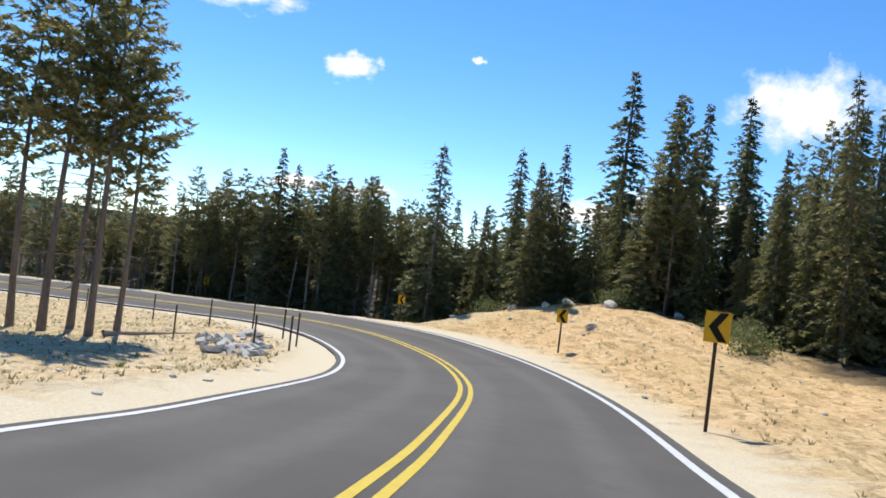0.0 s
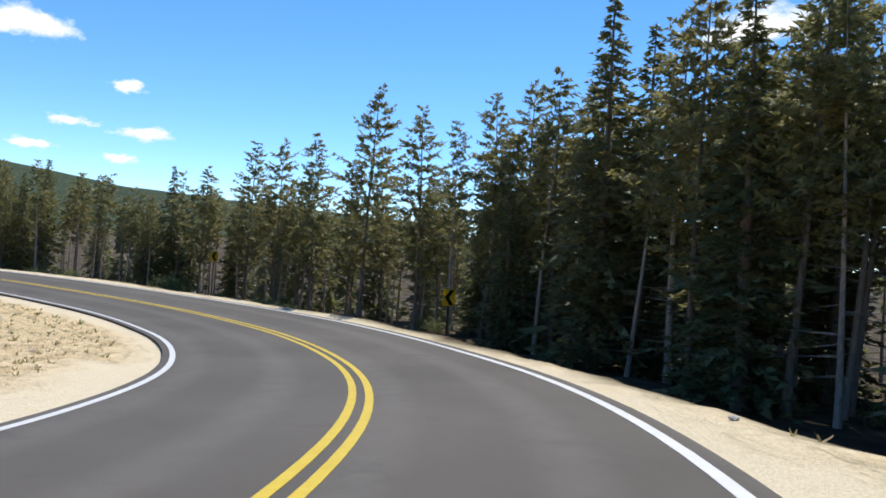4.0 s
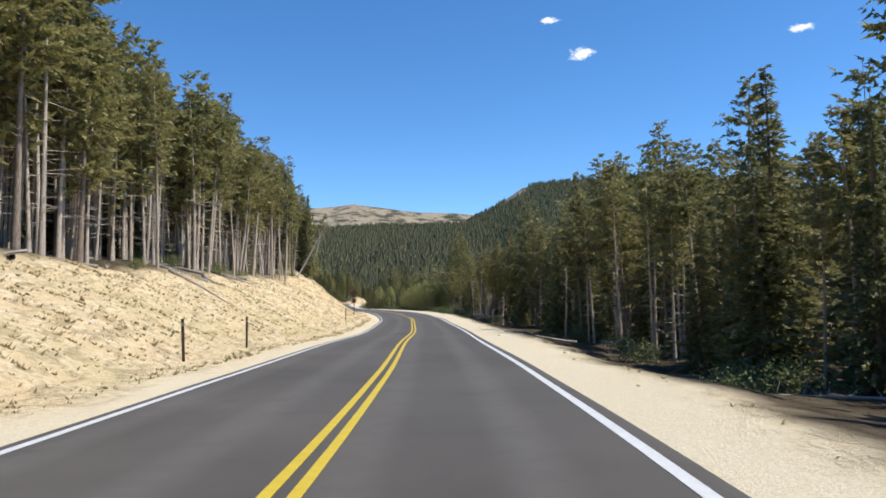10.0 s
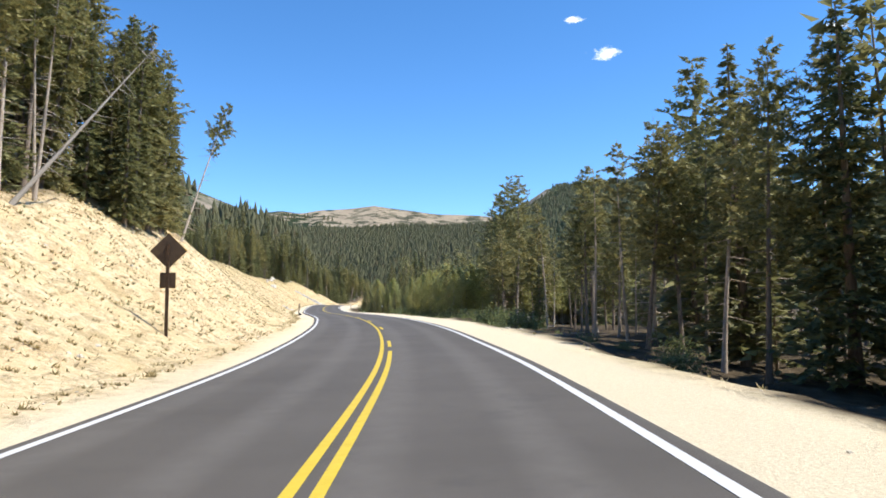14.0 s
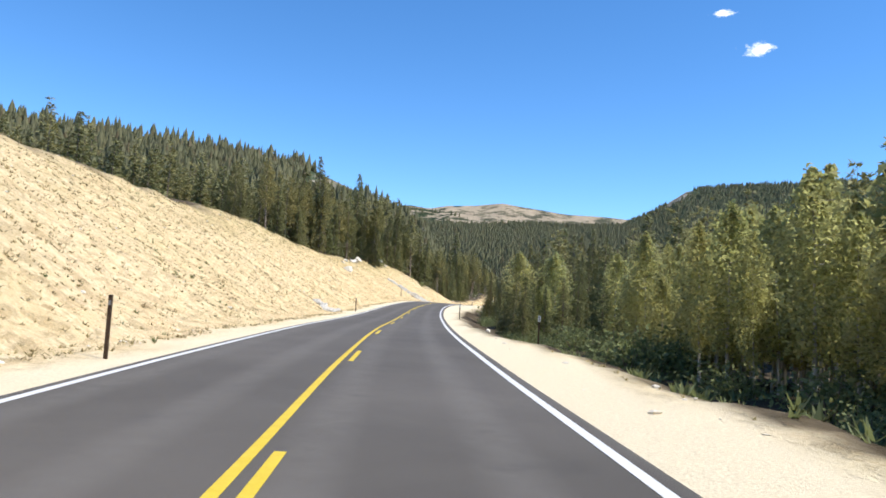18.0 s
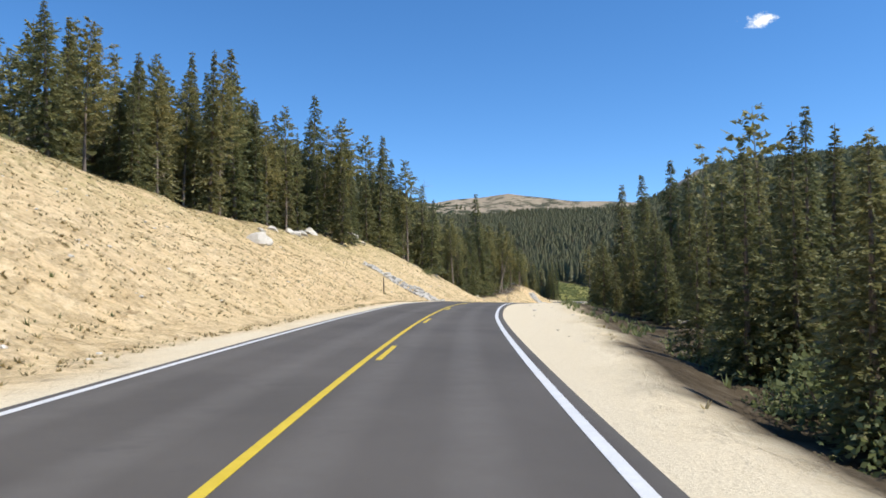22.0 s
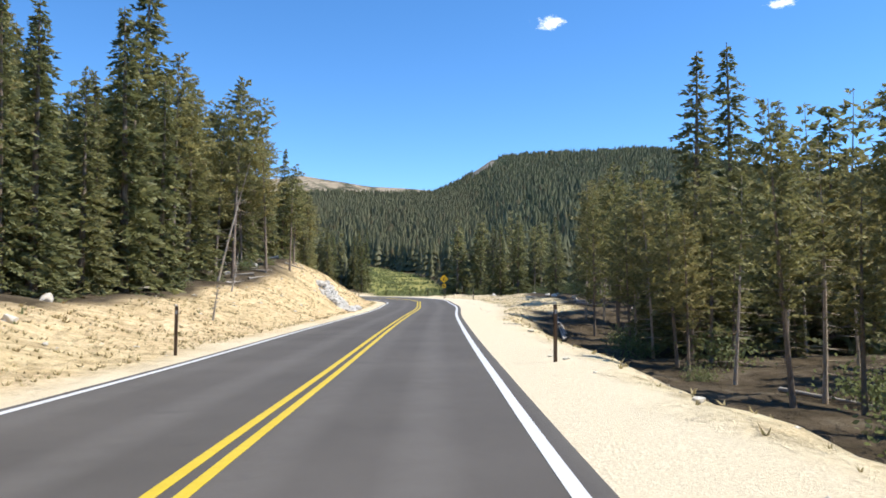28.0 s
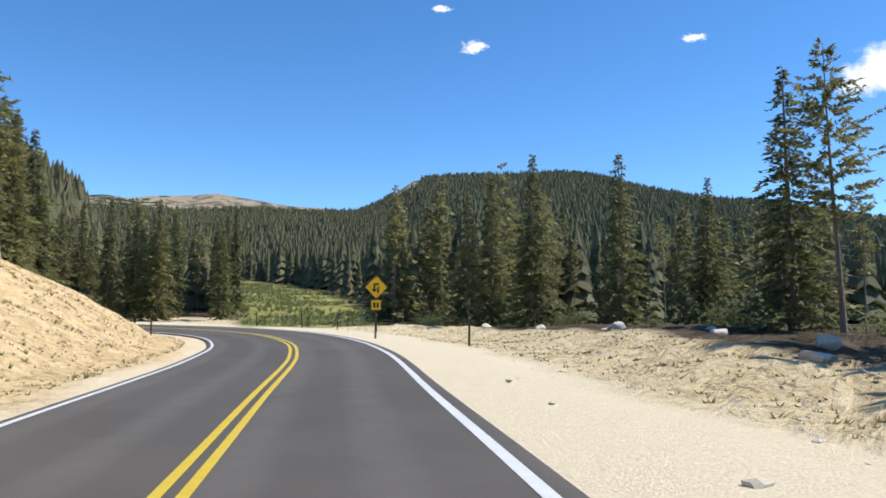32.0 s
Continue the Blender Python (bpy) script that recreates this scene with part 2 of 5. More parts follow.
STONE = plain("granite", (0.66, 0.59, 0.48), (0.86, 0.8, 0.69), 2.5, 0.85, 0.5)
QUARRIED = plain("quarried_rock", (0.5, 0.47, 0.42), (0.78, 0.74, 0.66), 1.2, 0.85, 0.6)
POSTWOOD = plain("brown_post", (0.05, 0.03, 0.018), (0.11, 0.065, 0.035), 8.0, 0.7)
STEEL = plain("galvanised_steel", (0.25, 0.25, 0.26), (0.4, 0.4, 0.41), 20.0, 0.5, 0.1, 0.7)
SIGNBACK = plain("brown_sign_back", (0.075, 0.05, 0.032), (0.12, 0.08, 0.05), 6.0, 0.6, 0.1)
YELLOWSIGN = plain("yellow_sheeting", (0.72, 0.42, 0.012), (0.8, 0.5, 0.02), 3.0, 0.45, 0.05)
BLACKSIGN = plain("black_sheeting", (0.012, 0.012, 0.012), (0.02, 0.02, 0.02), 3.0, 0.45, 0.05)
WHITEPLATE = plain("white_reflector", (0.7, 0.7, 0.68), (0.8, 0.8, 0.78), 8.0, 0.5, 0.05)
WHITEPAINT = plain("white_line_paint", (0.68, 0.68, 0.66), (0.82, 0.82, 0.8), 5.0, 0.6, 0.3)
YELLOWPAINT = plain("yellow_line_paint", (0.66, 0.47, 0.03), (0.78, 0.58, 0.06), 5.0, 0.6, 0.3)
FORESTHILL = mountain_material("forested_slope", (0.03, 0.045, 0.026), (0.08, 0.1, 0.052), (0.4, 0.33, 0.25), 0.55)
BAREHILL = mountain_material("bare_tundra", (0.02, 0.032, 0.018), (0.045, 0.06, 0.028), (0.42, 0.34, 0.24), 0.5)
FARTREE = needles_material("far_needles", (0.06, 0.07, 0.035), (0.19, 0.19, 0.085), (0.19, 0.165, 0.08), 0.25)


# ---- mesh helpers ----
def np_mesh(name, verts, tris, mats=(), smooth=False, attrs=None):
    """A mesh from arrays of vertices and triangles."""
    verts, tris = np.asarray(verts, np.float32), np.asarray(tris, np.int32)
    me = bpy.data.meshes.new(name)
    me.vertices.add(len(verts))
    me.vertices.foreach_set("co", verts.ravel())
    me.loops.add(tris.size)
    me.loops.foreach_set("vertex_index", tris.ravel())
    me.polygons.add(len(tris))
    me.polygons.foreach_set("loop_start", np.arange(0, tris.size, tris.shape[1], dtype=np.int32))
    me.polygons.foreach_set("use_smooth", np.full(len(tris), smooth))
    for key, values in (attrs or {}).items():
        a = me.attributes.new(key, "FLOAT", "POINT")
        a.data.foreach_set("value", np.asarray(values, np.float32))
    for m in mats:
        me.materials.append(m)
    me.update(calc_edges=True)
    return me


def part(name, bm, material, parent, label=""):
    """One bmesh as a mesh object under a thing or a part."""
    me = bpy.data.meshes.new(name)
    bm.to_mesh(me)
    bm.free()
    me.materials.append(material)
    ob = new(name, me)
    ob.parent = parent
    return tagged(ob, label)


def thing(name, m, label, category, group=""):
    ob = new(name)
    ob.empty_display_size = 0.2
    ob.matrix_world = m
    return tagged(ob, label, category, group)


def box(bm, size, at=(0, 0, 0), turn=(0, 0, 0), bevel=0.0):
    out = bmesh.ops.create_cube(bm, size=1.0, matrix=pose(*at, *turn) @ Matrix.Diagonal((*size, 1)))
    if bevel:
        edges = {e for v in out["verts"] for e in v.link_edges}
        bmesh.ops.bevel(bm, geom=list(edges), offset=bevel, segments=2, affect="EDGES")
    return bm


def tube(bm, a, b, ra, rb, sides=10):
    a, b = Vector(a), Vector(b)
    bmesh.ops.create_cone(bm, cap_ends=True, segments=sides, radius1=ra, radius2=rb, depth=(b - a).length,
                          matrix=Matrix.Translation((a + b) / 2) @ (b - a).to_track_quat("Z", "Y").to_matrix().to_4x4())
    return bm


# ---- the road's line: one control point for about each 8 to 16 m ----
LINE_XY = [(-117, -90.5), (-96.2, -112.4),
           (-75.4, -134.2), (-68.7, -140.9), (-61.9, -146.4), (-54.8, -150.3), (-47.2, -152.4), (-39.1, -152.5), (-31.2, -150.2), (-23.6, -145.4),
           (-17.0, -137.8), (-12.2, -127.4), (-9.3, -114.6), (-7.3, -100.2), (-5.6, -84.5), (-3.8, -68.1), (-2.4, -51.4), (-1.6, -34.2),
           (-1.1, -16.9), (-1.4, 0.0), (-2.4, 16.1), (-4.1, 32.1), (-5.6, 47.9), (-6.7, 63.5), (-7.7, 79.1), (-8.4, 94.7),
           (-8.7, 110.2), (-8.5, 125.7), (-7.6, 141.2), (-5.7, 156.5), (-3.3, 171.5), (-0.6, 185.9), (2.0, 199.8), (4.6, 213.1),
           (7.5, 225.9), (9.7, 238.2), (11.6, 249.5), (12.5, 261.0), (11.6, 273.5), (7.5, 285.5), (0.0, 296.0)]
LINE_Z = [5.6, 3.7, 1.74, 0.85, 0.06, -0.46, -0.79, -1.24, -1.74, -2.11, -2.28, -2.11, -2.01, -2.01, -2.07, -2.2, -2.17, -1.95, -1.65, -1.41, -1.27,
          -1.12, -1.0, -0.91, -0.67, -0.26, 0.16, 0.55, 0.71, 0.69, 0.57, 0.46, 0.43, 0.41, 0.5, 0.55, 0.6, 0.6, 0.6, 0.6, 0.6]
FIRST = -2.0        # the number of the first control point; 0 is where the drive begins
pts = np.column_stack([np.array(LINE_XY), np.array(LINE_Z)])
# small corrections of the line to the right, and the width of the right lane, by control number
SHIFT = [(0, 0), (1.8, -0.2), (2.2, 0.1), (3.7, -0.35), (6, -0.2), (7, 0.0), (7.8, 0.4), (9.3, 0.0), (12, 0.1), (14, 0.45), (15.2, 1.2), (16.4, 0.7), (17.5, 0.3), (19.5, 0.0), (22, -0.25), (24, -0.4), (28.5, -0.45), (31, 0.0), (38, 0.0)]
LANE = [(-2, 3.25), (3.7, 3.25), (6, 3.2), (7.8, 3.45), (9.3, 3.6), (10.2, 3.2), (14, 3.25), (15.4, 3.05), (17.5, 3.35), (20, 3.25), (22, 3.05), (24, 2.8), (26, 3.0), (29, 2.95), (38, 3.0)]
num = np.arange(len(pts)) + FIRST
way2 = np.gradient(pts[:, :2], axis=0)
way2 /= np.linalg.norm(way2, axis=1)[:, None]
move = np.interp(num, *np.array(SHIFT, float).T)
pts[:, 0] += way2[:, 1] * move
pts[:, 1] -= way2[:, 0] * move


def spline(u):
    """Catmull-Rom through the control points, at the numbers u."""
    v = np.clip(np.asarray(u, float) - FIRST, 0, len(pts) - 1.0001)
    i = v.astype(int)
    f = (v - i)[..., None]
    p0, p1, p2, p3 = (pts[np.clip(i + k, 0, len(pts) - 1)] for k in (-1, 0, 1, 2))
    return 0.5 * (2 * p1 + (p2 - p0) * f + (2 * p0 - 5 * p1 + 4 * p2 - p3) * f**2 + (3 * p1 - p0 - 3 * p2 + p3) * f**3)


U_LAST = FIRST + len(pts) - 1.001
fine_u = np.linspace(FIRST, U_LAST, 6000)
fine_p = spline(fine_u)
fine_s = np.r_[0, np.cumsum(np.linalg.norm(np.diff(fine_p[:, :2], axis=0), axis=1))]
S_LAST = float(fine_s[-1])
LS = np.arange(0, S_LAST, 0.5)
LU = np.interp(LS, fine_s, fine_u)
LP = spline(LU)
LT = np.gradient(LP[:, :2], axis=0)
LT /= np.linalg.norm(LT, axis=1)[:, None]
LR = np.column_stack([LT[:, 1], -LT[:, 0]])       # to the right of the road


def table(u, rows):
    a = np.array(rows, float)
    return [np.interp(u, a[:, 0], a[:, k]) for k in range(1, a.shape[1])]


# number, cross slope (rise to the right)
BANKING = [(-2, 0.0), (1, 0.02), (3, 0.05), (7, 0.05), (9, 0.02), (11, 0.0), (13, 0.02), (15, 0.02), (17, 0.0), (22, -0.01), (25, -0.03), (27, -0.02), (29, 0.01), (32, 0.04), (36, 0.05)]
# number, toe of the cut from the line, height of its crest, run of its slope, rise of the land behind
LEFT = [(-2, 5.0, -0.3, 8, 0.0), (5.5, 5.0, -0.3, 8, 0.0), (7, 5.2, 0.3, 6, 0.02), (8, 5.5, 1.0, 6, 0.06), (9.5, 5.5, 2.2, 7, 0.1), (11, 5.5, 3.2, 8, 0.12), (13, 5.5, 4.2, 8.5, 0.12),
        (15, 5.5, 4.9, 8.6, 0.1), (16, 5.6, 6.4, 8.8, 0.08), (17, 5.6, 8.3, 10, 0.07), (17.8, 5.6, 8.8, 13.5, 0.06), (20, 5.6, 9.0, 14.5, 0.06), (22, 5.6, 9.2, 14.5, 0.06), (23.4, 5.6, 9.3, 14.5, 0.07), (24.3, 5.6, 8.4, 14.5, 0.08), (25, 5.6, 7.4, 14.3, 0.09), (25.7, 5.6, 7.1, 14.2, 0.1),
        (26.4, 5.6, 7.5, 14.2, 0.1), (27, 5.6, 7.9, 14.0, 0.08), (27.6, 5.5, 8.6, 13.8, 0.08), (28, 5.5, 7.7, 12.5, 0.07), (28.4, 5.5, 5.6, 9.5, 0.06), (28.8, 5.4, 2.3, 6, 0.05), (29.2, 5.4, 1.3, 4.5, 0.05), (30.3, 5.4, 1.3, 4.2, 0.05), (31.1, 5.4, 2.0, 4, 0.06), (31.7, 5.3, 3.0, 4.2, 0.06),
        (32.3, 5.3, 3.9, 5, 0.06), (33.3, 5.4, 4.6, 7, 0.05), (34.5, 5.4, 4.2, 7.2, 0.03), (35.4, 5.4, 3.6, 6.5, 0.02), (36.4, 5.4, 2.4, 5.5, 0.0), (38, 5.4, 0.6, 5, 0.0)]
# number, edge of the gravel from the line, rise of the far side, run, rise of the land behind
RIGHT = [(-2, 6, 0.8, 9, 0.0), (0, 5.0, 0.7, 9, 0.0), (1.4, 4.3, 0.8, 9, 0.0), (2.4, 4.7, 1.1, 9, -0.02), (3.1, 5.1, 1.75, 9, -0.04), (3.7, 5.2, 2.1, 8.5, -0.06), (4.2, 5.0, 2.0, 7.5, -0.06), (4.6, 4.8, 1.1, 6, -0.05), (4.9, 4.4, -0.3, 4, -0.05), (5.2, 4.1, -0.9, 3, -0.06), (6.8, 4.0, -0.8, 3, -0.06), (7.7, 4.3, -0.6, 3.2, -0.08), (9, 4.8, -0.5, 3.5, -0.13), (10, 5.1, -0.7, 3.5, -0.1),
         (11.5, 5.3, -0.9, 3.5, -0.06), (13.5, 5.4, -1.0, 3.5, -0.03), (15, 5.4, -1.0, 3.5, -0.02), (16.5, 5.8, -0.8, 4, -0.02), (19.4, 5.8, -0.9, 4, -0.02), (20.4, 4.7, -1.0, 2.6, -0.02), (22.7, 4.5, -1.0, 2.6, -0.03), (23.4, 5.7, -0.9, 3.5, -0.03), (24.5, 6.7, -0.9, 4, -0.03), (26.2, 7.0, -0.8, 4.5, -0.03), (27.2, 6.4, -0.9, 4, -0.02), (28.2, 5.2, -1.4, 3.4, -0.02),
         (29.5, 5.1, -1.5, 3.4, 0.0), (30.6, 5.3, -1.2, 3, 0.0), (31.5, 6.0, 0.2, 5, -0.03), (32.3, 6.4, 0.6, 5, -0.03), (34, 6.2, 0.6, 6, -0.02), (36, 6.0, 0.2, 8, 0.0), (38, 6.0, 0.2, 8, 0.0)]


def smooth(a):
    a = np.clip(a, 0, 1)
    return a * a * (3 - 2 * a)


def nearest(x, y):
    """For points: the number along the road, the distance to its right, and the road's height."""
    x, y = np.asarray(x, float).ravel(), np.asarray(y, float).ravel()
    best = np.empty(len(x), int)
    coarse = LP[::4]
    for a in range(0, len(x), 4000):
        dx = x[a:a + 4000, None] - coarse[None, :, 0]
        dy = y[a:a + 4000, None] - coarse[None, :, 1]
        i = np.argmin(dx * dx + dy * dy, axis=1) * 4
        k = np.clip(i[:, None] + np.arange(-3, 4), 0, len(LP) - 1)
        e = (x[a:a + 4000, None] - LP[k, 0])**2 + (y[a:a + 4000, None] - LP[k, 1])**2
        best[a:a + 4000] = k[np.arange(len(k)), np.argmin(e, axis=1)]
    off = np.column_stack([x, y]) - LP[best, :2]
    side = (off * LR[best]).sum(1)
    d = np.sign(side) * np.hypot(off[:, 0], off[:, 1])
    return LU[best], d, LP[best, 2]


def wave(x, y, k):
    return (np.sin(x * k + 1.3 * np.sin(y * k * 0.7)) + np.sin(y * k * 1.1 + 1.7 * np.sin(x * k * 0.6 + 2)) + 0.6 * np.sin((x + y) * k * 2.3 + 4) + 0.4 * np.sin((x - 1.4 * y) * k * 3.7)) / 3.0


def ground(x, y):
    """Height of the ground, and its cover: sand, gravel, meadow."""
    u, d, z0 = nearest(x, y)
    x, y = np.asarray(x, float).ravel(), np.asarray(y, float).ravel()
    bank, = table(u, BANKING)
    lt, lh, lr, lg = table(u, LEFT)
    rt, rh, rr, rg = table(u, RIGHT)
    a = np.abs(d)
    left = d < 0
    toe, rise, run, slope = np.where(left, lt, rt), np.where(left, lh, rh), np.where(left, lr, rr), np.where(left, lg, rg)
    toe = toe + 0.35 * wave(x, y, 0.5)
    f = (a - toe) / run
    face = np.where(left, np.clip(f, 0, 1)**1.05, smooth(f))
    # round the crest
    face = face - 0.06 * np.exp(-((f - 1.0) / 0.16)**2) * (f > 0)
    z = z0 + rise * face + slope * np.clip(a - toe - run, 0, 120)
    z += bank * np.clip(d, -4.2, 4.2)
    z -= 0.07 * smooth((4.6 - a) / 0.6)
    rough = smooth((a - toe) / 2.0)
    z += rough * (0.16 * wave(x, y, 0.9) + 0.1 * wave(x, y, 2.1) + 0.35 * wave(x, y, 0.22))
    far = smooth((a - 60) / 200)
    z = z * (1 - far) + far * (4 * wave(x, y, 0.02))
    # the meadow beyond the last bend climbs gently
    az = np.degrees(np.arctan2(x - 9, y - 226))
    r = np.hypot(x - 9, y - 226)
    inm = smooth((az - 1.5) / 2.0) * smooth((14 - az) / 2.0) * smooth((r - 55) / 12) * smooth((np.clip(75 + 16 * (14 - az), 75, 300) - r) / 25)
    hill = smooth((az + 9) / 12) * smooth((40 - az) / 16) * smooth((r - 50) / 60) * smooth((520 - r) / 160)
    z = z * (1 - hill) + hill * (0.4 + np.clip(r - 60, 0, 300) * 0.062 + 0.3 * wave(x, y, 0.1))
    crest = np.where(left, 1.12, np.where(rh > 0, 1.0, np.interp(u, [19.5, 20.5, 22.8, 23.6, 24.2, 27.5, 28.5, 30.8], [0.2, 0.1, 0.1, 0.25, 0.3, 0.35, 0.5, 0.5])))
    sand = smooth((crest - f) / 0.2 + 0.5 * wave(x, y, 0.8)) * (a > 3.0)
    lot = left & (u < 6.6)
    sand = np.where(lot, smooth((26 - a) / 8 + 0.5 * wave(x, y, 0.5)), sand)
    gravel = smooth((toe - np.where(left & (u > 6), 1.1, 0.0) - a) / 0.8 + 0.5)
    return z, sand * (1 - inm), gravel * (1 - inm), inm, u, d


def height(x, y):
    return float(ground([x], [y])[0][0])


def beside(u, d):
    """The place d metres to the right of the road at number u."""
    p = spline(np.array([u]))[0]
    q = spline(np.array([u + 0.02]))[0]
    t = (q - p)[:2] / np.linalg.norm((q - p)[:2])
    return float(p[0] + t[1] * d), float(p[1] - t[0] * d)


# ---- the ground: one sheet out to the horizon ----
def ladder(a, b, step, out):
    mid = np.arange(a, b + 0.01, step)
    grow = step * np.cumsum(1.22 ** np.arange(1, 60))
    grow = grow[grow < out]
    return np.r_[(a - grow)[::-1], mid, b + grow]


gx, gy = ladder(-95, 60, 0.9, 4500), ladder(-190, 300, 0.9, 4500)
GX, GY = np.meshgrid(gx, gy)
gz, g_sand, g_gravel, g_meadow, gu, gd = ground(GX, GY)
g_mulch = np.where(gd < 0, np.interp(gu, [18.5, 20.5, 34, 36], [0, 1, 1, 0]), np.interp(gu, [30.2, 30.8, 34.5, 35.5], [0, 1, 1, 0]))
g_ochre = np.where(gd > 0, np.interp(gu, [0.0, 2.0, 4.2, 4.8], [0.5, 1, 1, 0]), np.interp(gu, [7, 9, 11, 14, 15.5, 20, 25, 28, 30, 36], [0.3, 0.5, 0.25, 0.2, 0.35, 0.3, 0.45, 0.3, 0.35, 0.6]))
l_toe, l_rise, l_run, l_back = table(gu, LEFT)
g_sprout = np.where(gd < 0, smooth(((-gd - l_toe) / l_run - 0.45) / 0.35) * np.interp(gu, [18, 21, 23, 27.6, 28.2], [0.0, 0.35, 0.9, 0.9, 0]), 0)
nx, ny = len(gx), len(gy)
cell = np.arange(nx * ny).reshape(ny, nx)
quads = np.stack([cell[:-1, :-1], cell[:-1, 1:], cell[1:, 1:], cell[1:, :-1]], -1).reshape(-1, 4)
terrain = new("ground", np_mesh("ground", np.column_stack([GX.ravel(), GY.ravel(), gz]), quads, [GROUND], True, {"sand": g_sand, "gravel": g_gravel, "meadow": g_meadow, "mulch": g_mulch, "along": np.interp(gu, fine_u, fine_s), "across": gd, "ochre": g_ochre, "sprout": g_sprout}))
tagged(terrain, "straw-mulched sandy cut slopes, gravel shoulders and forest floor", "ground", kind="structure")


# ---- the road and its lines ----
HALF_L, HALF_R = 3.3, 3.2


def ribbon(name, u0, u1, d0, d1, lift, material, step=0.5, thick=0.0, cols=1):
    """A strip along the road between two numbers and two distances from its line, with thickness."""
    s0, s1 = np.interp([u0, u1], fine_u, fine_s)
    n = max(2, int((s1 - s0) / step) + 1)
    u = np.interp(np.linspace(s0, s1, n), fine_s, fine_u)
    p = spline(u)
    t = spline(u + 0.01) - spline(u - 0.01)
    t = t[:, :2] / np.linalg.norm(t[:, :2], axis=1)[:, None]
    r = np.column_stack([t[:, 1], -t[:, 0]])
    bank, = table(u, BANKING)
    d = np.linspace(d0, d1, cols + 1)
    lane, = table(u, LANE)
    rowsv = []
    for k in d:
        k = np.where(k > 1.0, k + lane - HALF_R, k)
        rowsv.append(np.column_stack([p[:, 0] + r[:, 0] * k, p[:, 1] + r[:, 1] * k, p[:, 2] + bank * k + lift]))
    if thick:
        rowsv = [rowsv[0] - (0, 0, thick)] + rowsv + [rowsv[-1] - (0, 0, thick)]
        d = np.r_[d[0], d, d[-1]]
    v = np.stack(rowsv, 1)
    c = len(rowsv)
    ids = np.arange(n * c).reshape(n, c)
    q = np.stack([ids[:-1, :-1], ids[:-1, 1:], ids[1:, 1:], ids[1:, :-1]], -1).reshape(-1, 4)
    return new(name, np_mesh(name, v.reshape(-1, 3), q, [material], False, {"lat": np.tile(d, n)}))


road = ribbon("road", FIRST, U_LAST, -HALF_L - 0.15, HALF_R + 0.2, 0.0, ASPHALT, 0.7, 0.12, 8)
tagged(road, "dark grey asphalt two-lane mountain road with worn wheel tracks", "road", kind="structure")
for name, u0, u1, d0, d1 in (("edge_line", FIRST, U_LAST, -HALF_L, -HALF_L + 0.12), ("edge_line", FIRST, U_LAST, HALF_R - 0.14, HALF_R),
                             ("centre_line", FIRST, 15.2, -0.17, -0.06), ("centre_line", FIRST, 15.2, 0.06, 0.17),
                             ("centre_line", 15.2, 26.6, -0.17, -0.06), ("centre_line", 26.6, U_LAST, -0.17, -0.06), ("centre_line", 26.6, U_LAST, 0.06, 0.17)):
    white = name == "edge_line"
    ob = ribbon(name, u0, u1, d0, d1, 0.006, WHITEPAINT if white else YELLOWPAINT, 0.7, 0.004)
    tagged(ob, "solid white painted road edge line" if white else "solid yellow painted road centre line", "road marking", kind="structure")
for k in range(16):
    s0 = float(np.interp(15.3, fine_u, fine_s)) + 12.2 * k
    ua, ub = np.interp([s0, s0 + 3.05], fine_s, fine_u)
    if ub < 26.6:
        tagged(ribbon("centre_dash", ua, ub, 0.06, 0.17, 0.006, YELLOWPAINT, 0.7, 0.004), "short yellow painted centre line dash", "road marking", kind="structure")


# ---- mountains ----
rng = np.random.default_rng(7)
HUB = (0.0, 60.0)


def mountain(name, skyline, r_foot, r_crest, shape, bare, material, label, rough=10.0, step=0.4):
    """A hill round the valley. skyline: bearing (degrees clockwise from +y), elevation of the crest."""
    a = np.array(skyline, float)
    bearing = np.arange(a[0, 0], a[-1, 0] + 0.01, step)
    el = np.interp(bearing, a[:, 0], a[:, 1])
    f = np.r_[np.linspace(0, 1, 34), 1.06, 1.2]
    B, Fr = np.meshgrid(bearing, f)
    R = r_foot + (r_crest - r_foot) * Fr
    X, Y = HUB[0] + R * np.sin(np.radians(B)), HUB[1] + R * np.cos(np.radians(B))
    top = r_crest * np.tan(np.radians(np.tile(el, (len(f), 1))))
    Z = top * np.where(Fr <= 1, np.clip(Fr, 0, 1)**shape, 1 - 1.6 * (Fr - 1)) - 4
    Z += rough * np.clip(Fr * 3, 0, 1) * (0.35 * wave(X, Y, 6.0 / r_crest) + 0.25 * wave(X, Y, 17.0 / r_crest) + 0.12 * wave(X, Y, 45.0 / r_crest)) * np.where(Fr < 0.97, 1, 0.5)
    m, n = X.shape
    ids = np.arange(m * n).reshape(m, n)
    q = np.stack([ids[:-1, :-1], ids[1:, :-1], ids[1:, 1:], ids[:-1, 1:]], -1).reshape(-1, 4)
    bv = bare(B, Fr)
    ob = new(name, np_mesh(name, np.column_stack([X.ravel(), Y.ravel(), Z.ravel()]), q, [material], True, {"bare": bv.ravel()}))
    tagged(ob, label, "mountain", kind="structure")
    return X, Y, Z, bv


